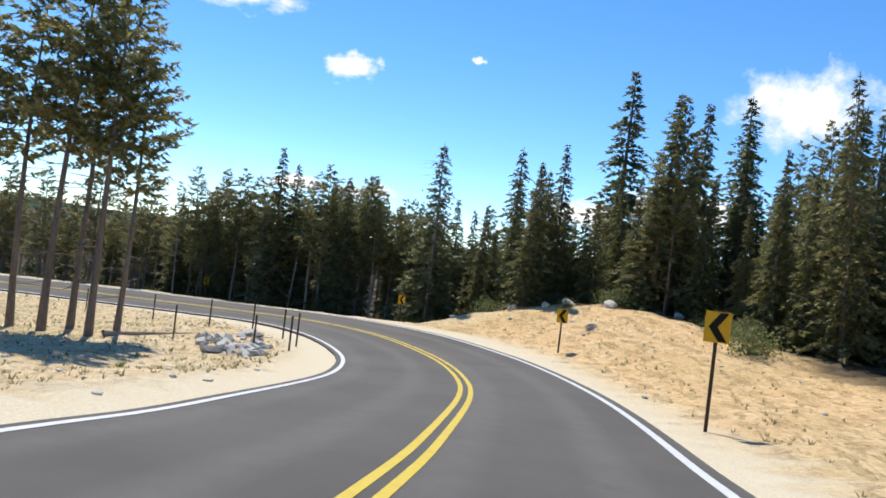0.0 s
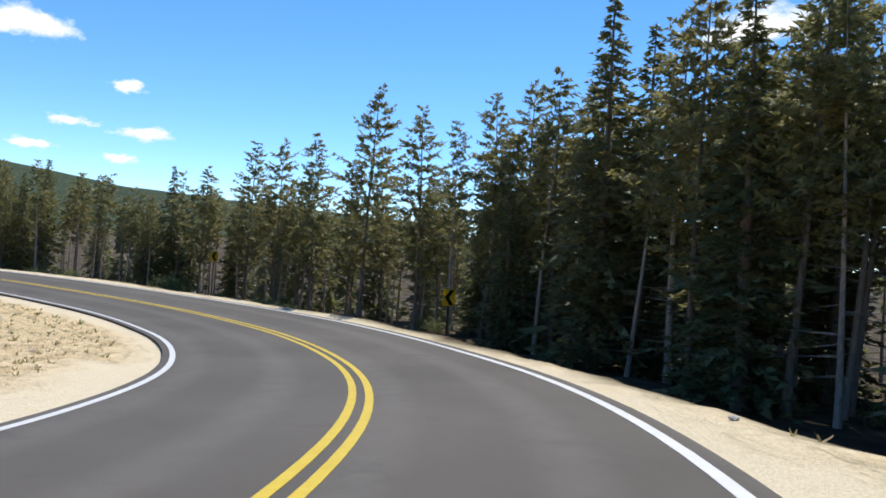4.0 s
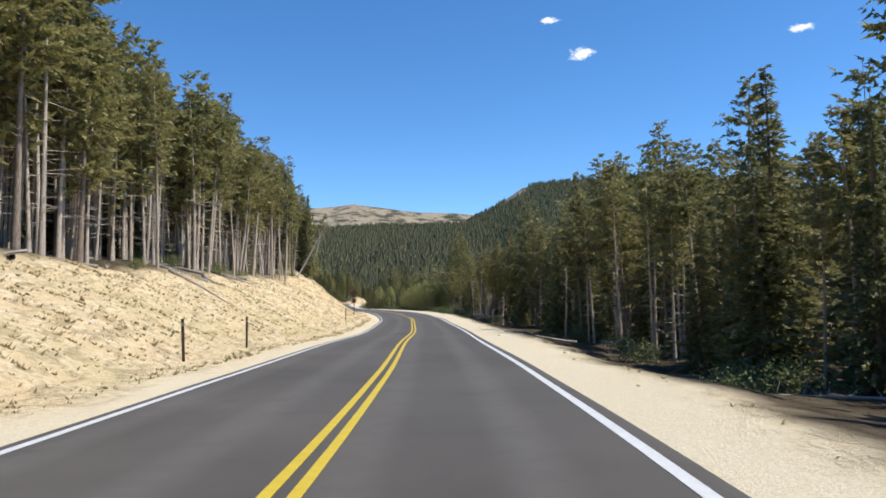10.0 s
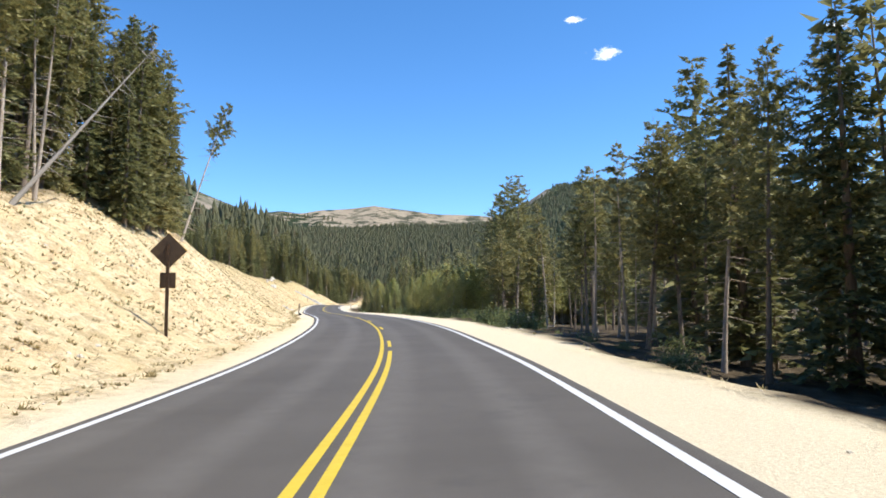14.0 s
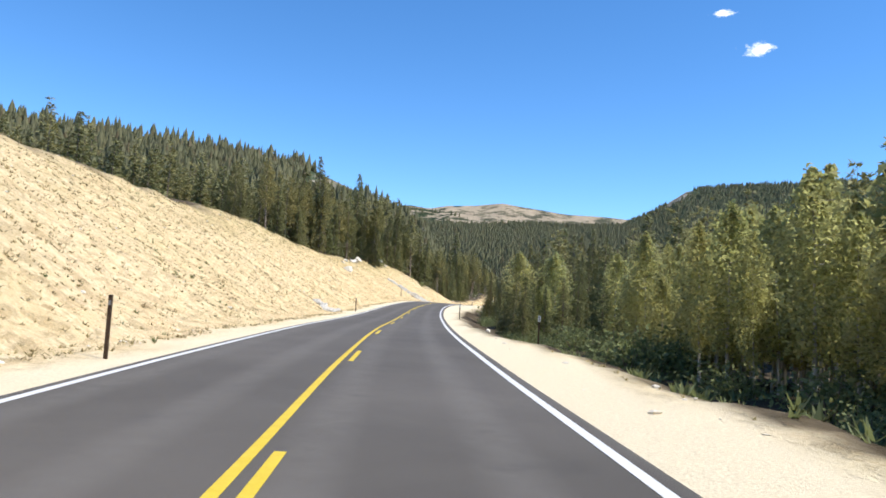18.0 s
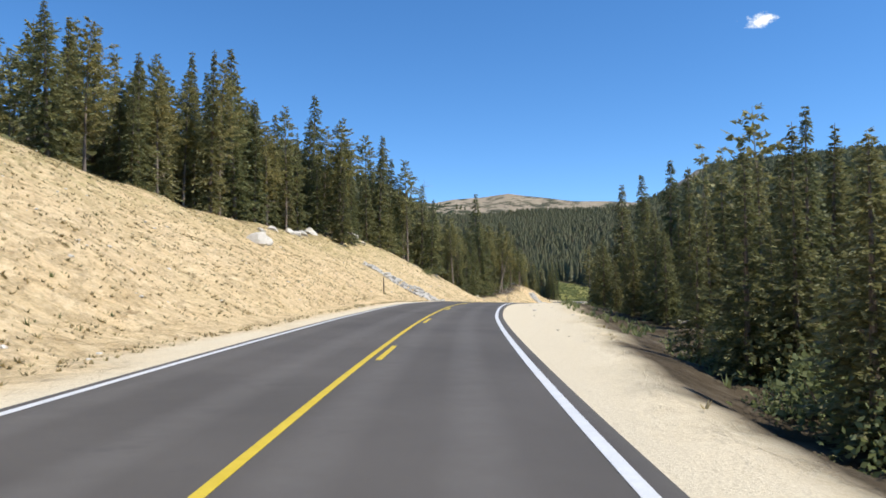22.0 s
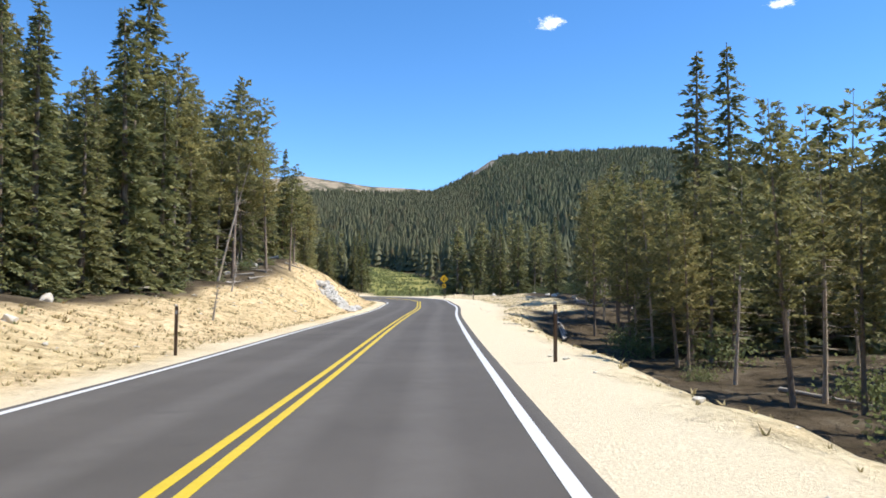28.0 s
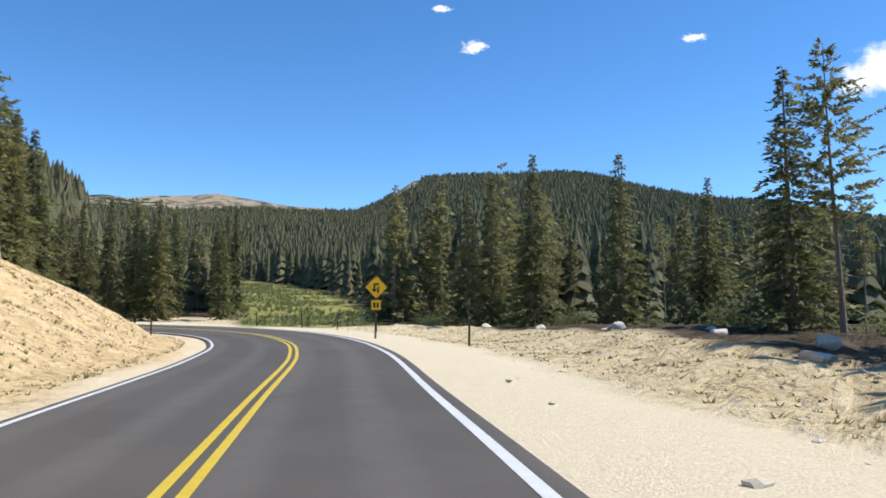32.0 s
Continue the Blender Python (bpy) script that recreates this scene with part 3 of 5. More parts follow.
no_rock = lambda b, f: 0 * b
M_BARE = mountain("bare_mountain", [(-16, 6.0), (-11, 7.1), (-8, 7.7), (-6.5, 7.9), (-5, 7.75), (-3.5, 8.05), (-1, 8.2), (0.8, 8.4), (2.2, 8.15), (4, 7.95), (6, 7.7), (9, 7.6), (12, 7.3), (20, 6.6)], 1700, 3500, 1.3,
                  lambda b, f: np.clip((f - 0.62) * 4, 0, 1) * np.interp(b, [-6, -3, -1.5], [0.52, 0.6, 1.0]), BAREHILL, "distant rounded mountain with bare tan tundra above treeline", 34)
M_FAR = mountain("forested_ridge", [(-20, 5.6), (-10, 6.6), (-5, 6.75), (0, 6.85), (5, 6.95), (9, 7.0), (13, 7.1), (20, 6.6)], 430, 1700, 1.15, no_rock, FORESTHILL, "dark conifer-covered ridge closing the head of the valley", 22)
M_RIGHT = mountain("flat_topped_mountain", [(8, 4.0), (10.5, 7.3), (12.3, 8.0), (13.6, 8.9), (14.8, 9.7), (16.2, 9.95), (18.6, 10.1), (22, 10.3), (26, 10.35), (28, 10.1), (32, 9.0), (36, 8.2), (40, 7.8), (44, 6.7), (48, 6.2), (51, 5.4), (65, 3.6), (90, 2.6)], 430, 2600, 1.15,
                   lambda b, f: np.exp(-((b - 14.2) / 1.5)**2) * np.clip((f - 0.72) * 6, 0, 1) * 0.95 + 0.5 * np.exp(-((b - 21) / 1.0)**2) * np.clip((f - 0.85) * 9, 0, 1), FORESTHILL,
                   "flat-topped forested mountain with a rocky cliff at its end", 20)
M_LEFT = mountain("hill_left", [(-80, 11.0), (-45, 12.0), (-32, 11.9), (-27, 12.1), (-21, 11.6), (-16, 11.1), (-11, 9.3), (-8.6, 8.3), (-5.5, 6.5), (-3.5, 2.0)], 240, 620, 1.05,
                  lambda b, f: 0.75 * np.exp(-((b + 12 + 14 * (1 - f)) / 2.5)**2) * (f > 0.5) + 0.6 * np.exp(-((b + 25) / 2)**2) * np.exp(-((f - 0.8) / 0.1)**2), FORESTHILL, "steep wooded hillside with pale rock outcrops", 9)
mountain("hill_behind", [(90, 2.0), (105, 1.0), (120, 0.8), (150, 1.2), (180, 5), (210, 7), (240, 9), (280, 11)], 420, 1100, 1.2, no_rock, FORESTHILL, "wooded hills on the far side of the road", 14, 2.0)


def cone_tree(tiers, sides, r):
    """A small jagged spruce, one unit high."""
    v, t = [], []
    for k in range(tiers):
        z0, z1 = 0.08 + 0.8 * k / tiers, min(1.0, 0.08 + 0.8 * k / tiers + 1.5 / tiers)
        w = r * (1 - 0.85 * k / tiers)
        n = len(v)
        for j in range(sides):
            a = 2 * math.pi * (j + 0.5 * (k % 2)) / sides
            q = w * (0.75 if j % 2 else 1.05)
            v.append((q * math.cos(a), q * math.sin(a), z0 + (0.03 if j % 2 else -0.03)))
        v.append((0, 0, z1))
        t += [(n + j, n + (j + 1) % sides, n + sides) for j in range(sides)]
    return np.array(v), np.array(t)


def join_copies(shapes, places, pick, turn, size, wide):
    """All copies of the shapes in one pair of arrays."""
    vs, ts, base = [], [], 0
    for k, (v, t) in enumerate(shapes):
        m = np.where(pick == k)[0]
        if not len(m):
            continue
        c, s = np.cos(turn[m]), np.sin(turn[m])
        x = (v[None, :, 0] * c[:, None] - v[None, :, 1] * s[:, None]) * (size[m] * wide[m])[:, None] + places[m, 0:1]
        y = (v[None, :, 0] * s[:, None] + v[None, :, 1] * c[:, None]) * (size[m] * wide[m])[:, None] + places[m, 1:2]
        z = v[None, :, 2] * size[m][:, None] + places[m, 2:3]
        vs.append(np.stack([x, y, z], -1).reshape(-1, 3))
        ts.append((t[None] + (np.arange(len(m)) * len(v))[:, None, None]).reshape(-1, 3) + base)
        base += len(m) * len(v)
    return np.concatenate(vs), np.concatenate(ts)


def clothe(m, count, f0, f1, b0, b1, tall, seed, label):
    """A forest on a hill, thinning out on bare rock."""
    X, Y, Z, bare = m
    g = np.random.default_rng(seed)
    rows_n, cols_n = X.shape
    i = f0 * 33 + (f1 - f0) * 33 * g.random(count)**0.8
    j = (b0 + (b1 - b0) * g.random(count)) * (cols_n - 1.01)
    a, b = i.astype(int), j.astype(int)
    fi, fj = i - a, j - b
    mixv = lambda A: A[a, b] * (1 - fi) * (1 - fj) + A[a + 1, b] * fi * (1 - fj) + A[a, b + 1] * (1 - fi) * fj + A[a + 1, b + 1] * fi * fj
    keep = mixv(bare) + 0.4 * wave(mixv(X), mixv(Y), 0.02) < 0.45
    p = np.column_stack([mixv(X), mixv(Y), mixv(Z) - 0.5])[keep]
    n = len(p)
    v, t = join_copies([cone_tree(2, 6, 0.24), cone_tree(3, 6, 0.2), cone_tree(2, 5, 0.3)], p, g.integers(0, 3, n), g.random(n) * 6.3, tall * (0.45 + 0.85 * g.random(n)), 0.8 + 0.5 * g.random(n))
    tagged(new("far_forest", np_mesh("far_forest", v, t, [FARTREE])), label, "forest", kind="stuff")


clothe(M_FAR, 20000, 0.02, 1.02, 0.25, 0.98, 11, 1, "dense dark conifers covering the ridge at the valley head")
clothe(M_RIGHT, 24000, 0.02, 1.02, 0.0, 0.55, 15, 2, "dense dark conifers on the flat-topped mountain")
clothe(M_LEFT, 5200, 0.03, 1.02, 0.3, 1.0, 12, 3, "conifers on the steep hillside behind the cut slope")
clothe(M_BARE, 5200, 0.25, 0.97, 0.0, 1.0, 20, 4, "sparse dark conifers at the treeline of the bare mountain")


# ---- clouds ----
def cloud_material(seed):
    n = Nodes("cloud_vapour")
    co = n.add("TexCoord").outputs["Object"]
    sep = n.add("SeparateXYZ")
    n.link(co, sep.inputs[0])
    x, y = sep.outputs[0], sep.outputs[1]
    r = n.math("SQRT", n.math("ADD", n.math("POWER", n.math("ABSOLUTE", x), 2.0), n.math("POWER", n.math("ABSOLUTE", n.math("MULTIPLY", y, 1.15)), 2.0)))
    mp = n.add("Mapping", Location=(seed * 3.7, seed * 1.9, seed), Scale=(1.6, 1.2, 1.0))
    n.link(co, mp.inputs["Vector"])
    f = n.noise(1.7, 9.0, 0.62, mp.outputs["Vector"])
    a = n.math("ADD", n.math("SUBTRACT", 0.78, r), n.math("MULTIPLY", n.math("SUBTRACT", f, 0.5), 1.35))
    alpha = n.ramp(a, ((0.22, (0, 0, 0)), (0.52, (1, 1, 1))))
    em = n.add("Emission", Strength=1.15)
    n.link(n.ramp(a, ((0.3, (0.75, 0.86, 1.0)), (0.6, (1.0, 1.0, 1.0)))), em.inputs["Color"])
    tr, mx = n.add("BsdfTransparent"), n.add("MixShader")
    n.link(alpha, mx.inputs["Fac"])
    n.link(tr.outputs[0], mx.inputs[1])
    n.link(em.outputs[0], mx.inputs[2])
    n.link(mx.outputs[0], n.t.nodes["Material Output"].inputs["Surface"])
    return n.m


CLOUDS = [(19.4, 19.3, 1.5, 0.9), (35.5, 19.2, 1.4, 0.55), (17.0, 21.9, 1.3, 0.5), (35.7, 22.8, 2.0, 1.2), (49.2, 15.4, 3.6, 2.8), (48.0, 15.4, 5.0, 3.3), (55.5, 13.9, 5.2, 2.4), (62.7, 10.6, 2.2, 1.0), (59.0, 7.7, 2.5, 0.9), (56.6, 5.8, 2.6, 0.8),
          (64.1, 7.4, 3.2, 1.1), (62.5, 5.4, 2.0, 0.8), (109.7, 17.8, 7.5, 3.2), (118.3, 13.3, 3.6, 2.2), (152.0, 13.0, 7.5, 6.0), (115.1, 4.2, 4.0, 1.6), (120.4, 4.2, 4.0, 1.5), (137, 4.5, 6.0, 2.0), (145, 5.5, 7.0, 3.2), (128.0, 15.0, 0.9, 0.6)]
for k, (bearing, el, w, h) in enumerate(CLOUDS):
    way = Vector((math.sin(radians(bearing)) * math.cos(radians(el)), math.cos(radians(bearing)) * math.cos(radians(el)), math.sin(radians(el))))
    eye = Vector((-15, 0, 0))
    c = bpy.data.meshes.new("cloud")
    c.from_pydata([(-1, -1, 0), (1, -1, 0), (1, 1, 0), (-1, 1, 0)], [], [(0, 1, 2, 3)])
    c.materials.append(cloud_material(k + 1))
    ob = new("cloud", c)
    far = 4300
    ob.matrix_world = look(eye + way * far, eye) @ Matrix.Rotation(math.pi, 4, "Y") @ Matrix.Diagonal((far * math.tan(radians(w)) * 1.18, far * math.tan(radians(h)) * 1.1, 1, 1))
    ob.visible_shadow = False
    tagged(ob, "small white fair-weather cumulus cloud in the blue sky", "cloud", kind="structure")


# ---- trees ----
def trunk_mesh(g, tall, r0, lean=0.02, sides=7, twigs=0, twig_from=0.1, twig_to=0.6):
    """A tapered, slightly crooked stem, with dead twigs."""
    n = 9
    zs = np.linspace(-0.3, tall, n)
    ph = g.random(2) * 6.3
    cx = lean * tall * np.sin(zs / tall * 2.2 + ph[0]) - lean * tall * math.sin(ph[0])
    cy = lean * tall * np.sin(zs / tall * 2.0 + ph[1]) - lean * tall * math.sin(ph[1])
    rr = r0 * np.clip(1 - 0.92 * (zs / tall), 0.06, 1.0)
    rr[0] *= 1.25
    a = np.arange(sides) * 2 * math.pi / sides
    v = np.stack([cx[:, None] + rr[:, None] * np.cos(a), cy[:, None] + rr[:, None] * np.sin(a), np.tile(zs[:, None], (1, sides))], -1).reshape(-1, 3)
    t = []
    for i in range(n - 1):
        for j in range(sides):
            p, q = i * sides + j, i * sides + (j + 1) % sides
            t += [(p, q, q + sides), (p, q + sides, p + sides)]
    v, t = list(map(tuple, v)), t
    for _ in range(twigs):
        z = tall * (twig_from + (twig_to - twig_from) * g.random())
        b, ln = g.random() * 6.3, (0.35 + 1.1 * g.random()) * min(1.3, tall / 10)
        x0, y0 = np.interp(z, zs, cx), np.interp(z, zs, cy)
        w = 0.018
        k = len(v)
        dz = ln * (0.35 * g.random() - 0.25)
        ex, ey = x0 + ln * math.cos(b), y0 + ln * math.sin(b)
        v += [(x0 - w * math.sin(b), y0 + w * math.cos(b), z), (x0 + w * math.sin(b), y0 - w * math.cos(b), z), (x0, y0, z + 2 * w), (ex, ey, z + dz)]
        t += [(k, k + 1, k + 3), (k + 1, k + 2, k + 3), (k + 2, k, k + 3)]
    return np.array(v), np.array(t), (zs, cx, cy)


def crown_mesh(g, tall, base, radius, whorl, profile, droop, curve, spread, leaf, per, axis, gaps=0.0, inner=0.25, boughs=6, thin=0.15, spire=0.6, shag=1.0, fan=(-1, 0, 1)):
    """Whorls of branches, each a spray of many small needle sprigs."""
    zs, cx, cy = axis
    z = base
    out = []
    while z < tall * 0.985:
        f = (z - base) / (tall - base)
        reach = radius * profile(f)
        count = boughs + int(g.random() * 2.4)
        a0 = g.random() * 6.3
        for k in range(count):
            if g.random() < gaps:
                continue
            b = a0 + 6.283 * k / count + 0.6 * (g.random() - 0.5)
            ln = max(0.15, reach * (0.6 + 0.55 * g.random()))
            zb = min(tall, z + shag * whorl * (g.random() - 0.5) * 1.4)
            rise = (g.random() - 0.5) * 0.5 * (shag - 0.6)
            m = max(2, int(per * (0.3 + 0.7 * ln / radius)))
            u = inner + (1 - inner) * ((np.arange(m) + g.random(m)) / m)**0.8
            ax, ay = np.interp(zb, zs, cx), np.interp(zb, zs, cy)
            px = ax + ln * u * math.cos(b)
            py = ay + ln * u * math.sin(b)
            pz = zb + ln * ((droop + rise) * u + curve * u * u)
            for side in fan:
                ang = b + side * (0.6 + 0.7 * g.random(m)) * spread
                l2 = leaf * (spire + (1 - spire) * min(1.0, reach / radius * 1.4)) * (0.6 + 0.8 * g.random(m)) * (1.0 if abs(side) < 0.4 else 1.05 - 0.45 * u)
                lift = (g.random(m) - 0.5) * 0.75 * shag + droop * 0.6
                tx, ty, tz = px + l2 * np.cos(ang), py + l2 * np.sin(ang), pz + l2 * lift
                w = l2 * (thin + 0.1 * g.random(m))
                roll = (g.random(m) - 0.5) * 2.4
                nx_, ny_, nz_ = -np.sin(ang) * np.cos(roll), np.cos(ang) * np.cos(roll), np.sin(roll)
                qx_, qy_, qz_ = px * 0.85 + tx * 0.15, py * 0.85 + ty * 0.15, pz * 0.85 + tz * 0.15
                out.append(np.stack([np.stack([tx, ty, tz], -1), np.stack([qx_ + w * nx_, qy_ + w * ny_, qz_ + w * nz_], -1), np.stack([qx_ - w * nx_, qy_ - w * ny_, qz_ - w * nz_], -1)], 1))
        z += whorl * (0.75 + 0.5 * g.random())
    v = np.concatenate(out).reshape(-1, 3)
    return v, np.arange(len(v)).reshape(-1, 3)


def spruce_shape(seed, tall, fine=1.0, slim=1.0):
    g = np.random.default_rng(seed)
    tv, tt, axis = trunk_mesh(g, tall, 0.011 * tall + 0.06, 0.006, 7 if fine >= 1 else 4, int(14 * fine), 0.04, 0.25)
    wide = (0.185 + 0.055 * g.random()) * slim
    cv, ct = crown_mesh(g, tall, 0.05 * tall, wide * tall, tall / (46 * fine**0.8), lambda f: (1 - f)**0.8 * (0.84 + 0.16 * math.sin(f * 40 + seed)) + 0.012, -0.18, -0.16, 0.95, (0.36 if fine >= 1 else 0.46) * (tall / 12)**0.4 / fine**0.75, (9.5 if fine >= 1 else 7.5) * fine**0.7, axis, 0.0, 0.12, 7 if fine >= 1 else 5, 0.24 if fine >= 1 else 0.3, 0.45, 1.4, (-1, -0.5, 0.25, 0.9) if fine >= 1 else (-1, 0, 1))
    return tv, tt, cv, ct


def pine_shape(seed, tall, fine=1.0, bare=0.45):
    g = np.random.default_rng(seed)
    tv, tt, axis = trunk_mesh(g, tall, 0.0072 * tall + 0.035, 0.016, 7 if fine >= 1 else 4, int(34 * fine), 0.12, bare + 0.1)
    wide = 0.14 + 0.04 * g.random()
    cv, ct = crown_mesh(g, tall, bare * tall, wide * tall, tall / (40 * fine**0.8), lambda f: (0.45 + 2.0 * f if f < 0.28 else (1.0 - ((f - 0.28) / 0.74)**1.5)) * (0.78 + 0.25 * math.sin(f * 23 + seed)) + 0.08, -0.02, 0.2, 1.15, (0.27 if fine >= 1 else 0.36) * (tall / 12)**0.4 / fine**0.8, (14 if fine >= 1 else 11) * fine**0.7, axis, 0.06, 0.22, 6 if fine >= 1 else 4, 0.24 if fine >= 1 else 0.3, 0.6, 2.2, (-1, -0.5, 0.25, 0.9) if fine >= 1 else (-1, 0, 1))
    return tv, tt, cv, ct


def lodgepole_shape(seed, tall, bare=0.5, fine=1.0):
    """A crowded pine: a thin pole with a small crown high up."""
    g = np.random.default_rng(seed)
    tv, tt, axis = trunk_mesh(g, tall, 0.0062 * tall + 0.036, 0.018, 6 if fine >= 1 else 4, int(30 * fine), 0.1, bare + 0.15)
    wide = 0.09 + 0.04 * g.random()
    cv, ct = crown_mesh(g, tall, bare * tall, wide * tall, tall / (38 * fine**0.8), lambda f: (0.4 + 1.6 * f if f < 0.35 else (1.0 - ((f - 0.35) / 0.68)**1.6)) * (0.72 + 0.35 * math.sin(f * 17 + seed * 2)) + 0.1, -0.05, 0.2, 1.2, (0.27 if fine >= 1 else 0.29) * (tall / 12)**0.4 / fine**0.8, (12 if fine >= 1 else 9) * fine**0.7, axis, 0.12, 0.22, 5 if fine >= 1 else 4, 0.24 if fine >= 1 else 0.3, 0.6, 2.2, (-1, -0.5, 0.25, 0.9) if fine >= 1 else (-1, 0, 1))
    return tv, tt, cv, ct


def aspen_shape(seed, tall, fine=1.0):
    g = np.random.default_rng(seed)
    tv, tt, axis = trunk_mesh(g, tall, 0.009 * tall + 0.02, 0.02, 6 if fine >= 1 else 4, int(18 * fine), 0.3, 0.9)
    n = int(4200 * fine)
    f = g.random(n)**0.8
    prof = np.sin(np.clip(f * 0.92 + 0.08, 0, 1) * math.pi)**0.7
    a, r = g.random(n) * 6.283, np.sqrt(g.random(n))
    lobes = 0.75 + 0.35 * np.sin(3 * a + 9 * f + seed)
    rad = 0.2 * tall * prof * r * lobes
    z = tall * (0.22 + 0.8 * f)
    c = np.stack([rad * np.cos(a) + np.interp(z, axis[0], axis[1]), rad * np.sin(a) + np.interp(z, axis[0], axis[2]), z + 0.1 * g.standard_normal(n)], -1)
    w = (0.06 + 0.055 * g.random(n)) / fine**0.4
    e1 = g.standard_normal((n, 3))
    e1 /= np.linalg.norm(e1, axis=1)[:, None]
    e2 = np.cross(e1, g.standard_normal((n, 3)))
    e2 /= np.linalg.norm(e2, axis=1)[:, None]
    v = np.stack([c - e1 * w[:, None], c + e2 * w[:, None], c + e1 * w[:, None]], 1).reshape(-1, 3)
    return tv, tt, v, np.arange(3 * n).reshape(-1, 3)


def snag_shape(seed, tall):
    g = np.random.default_rng(seed)
    tv, tt, _ = trunk_mesh(g, tall, 0.007 * tall + 0.035, 0.012, 7, 60, 0.15, 0.98)
    return tv, tt


class Kind:
    """Tree shapes of one kind, ready to be planted as things."""

    def __init__(self, name, shapes, bark, leaf, label, category):
        self.name, self.bark, self.leaf, self.label, self.category = name, bark, leaf, label, category
        self.meshes = [(np_mesh(name + "_trunk", tv, tt, [bark], True), np_mesh(name + "_crown", cv, ct, [leaf])) for _, tv, tt, cv, ct in shapes]
        self.heights = [s[0] for s in shapes]

    def plant(self, k, x, y, z, tall, turn, lean=0.0, wide=1.0, label=""):
        s = tall / self.heights[k]
        m = pose(x, y, z, lean * math.cos(turn), lean * math.sin(turn), math.degrees(turn)) @ Matrix.Diagonal((s * wide, s * wide, s, 1))
        ob = thing(self.name, m, label or self.label, self.category, "trees along the road")
        for part_name, me in zip(("trunk", "crown"), self.meshes[k]):
            p = new(part_name, me)
            p.parent = ob
        return ob


SPRUCES = Kind("spruce_tree", [(12 + k % 3, *spruce_shape(20 + k, 12 + k % 3)) for k in range(6)], BARK, SPRUCE, "tall dark green spruce with branches down to the ground", "tree")
FIRS = Kind("fir_tree", [(12 + k % 3, *spruce_shape(220 + k, 12 + k % 3, 1.0, 0.74)) for k in range(6)], BARK, SPRUCE, "narrow dark green fir with a pointed spire top", "tree")
PINES = Kind("pine_tree", [(13 + k % 3, *pine_shape(40 + k, 13 + k % 3, 1.0, 0.26 + 0.07 * (k % 4))) for k in range(8)], BARK, PINE, "slender lodgepole pine with a bare lower trunk and high crown", "tree")
POLES = Kind("lodgepole_tree", [(13 + k % 3, *lodgepole_shape(140 + k, 13 + k % 3, 0.42 + 0.07 * (k % 4))) for k in range(8)], PALEPINE, PINE, "crowded thin lodgepole pine, pale bare trunk and small crown", "tree")
ASPENS = Kind("aspen_tree", [(7, *aspen_shape(60 + k, 7)) for k in range(4)], PALEBARK, ASPEN, "young aspen with light green leaves and pale thin trunk", "tree")
low_spruce = [spruce_shape(80 + k, 12, 0.45) for k in range(4)]
low_pine = [lodgepole_shape(90 + k, 13, 0.3 + 0.06 * k, 0.6) for k in range(5)]
low_aspen = [aspen_shape(100 + k, 7, 0.2) for k in range(3)]

planted = []


def clear(x, y, gap):
    for a, b in planted:
        if (a - x)**2 + (b - y)**2 < gap * gap:
            return False
    return True


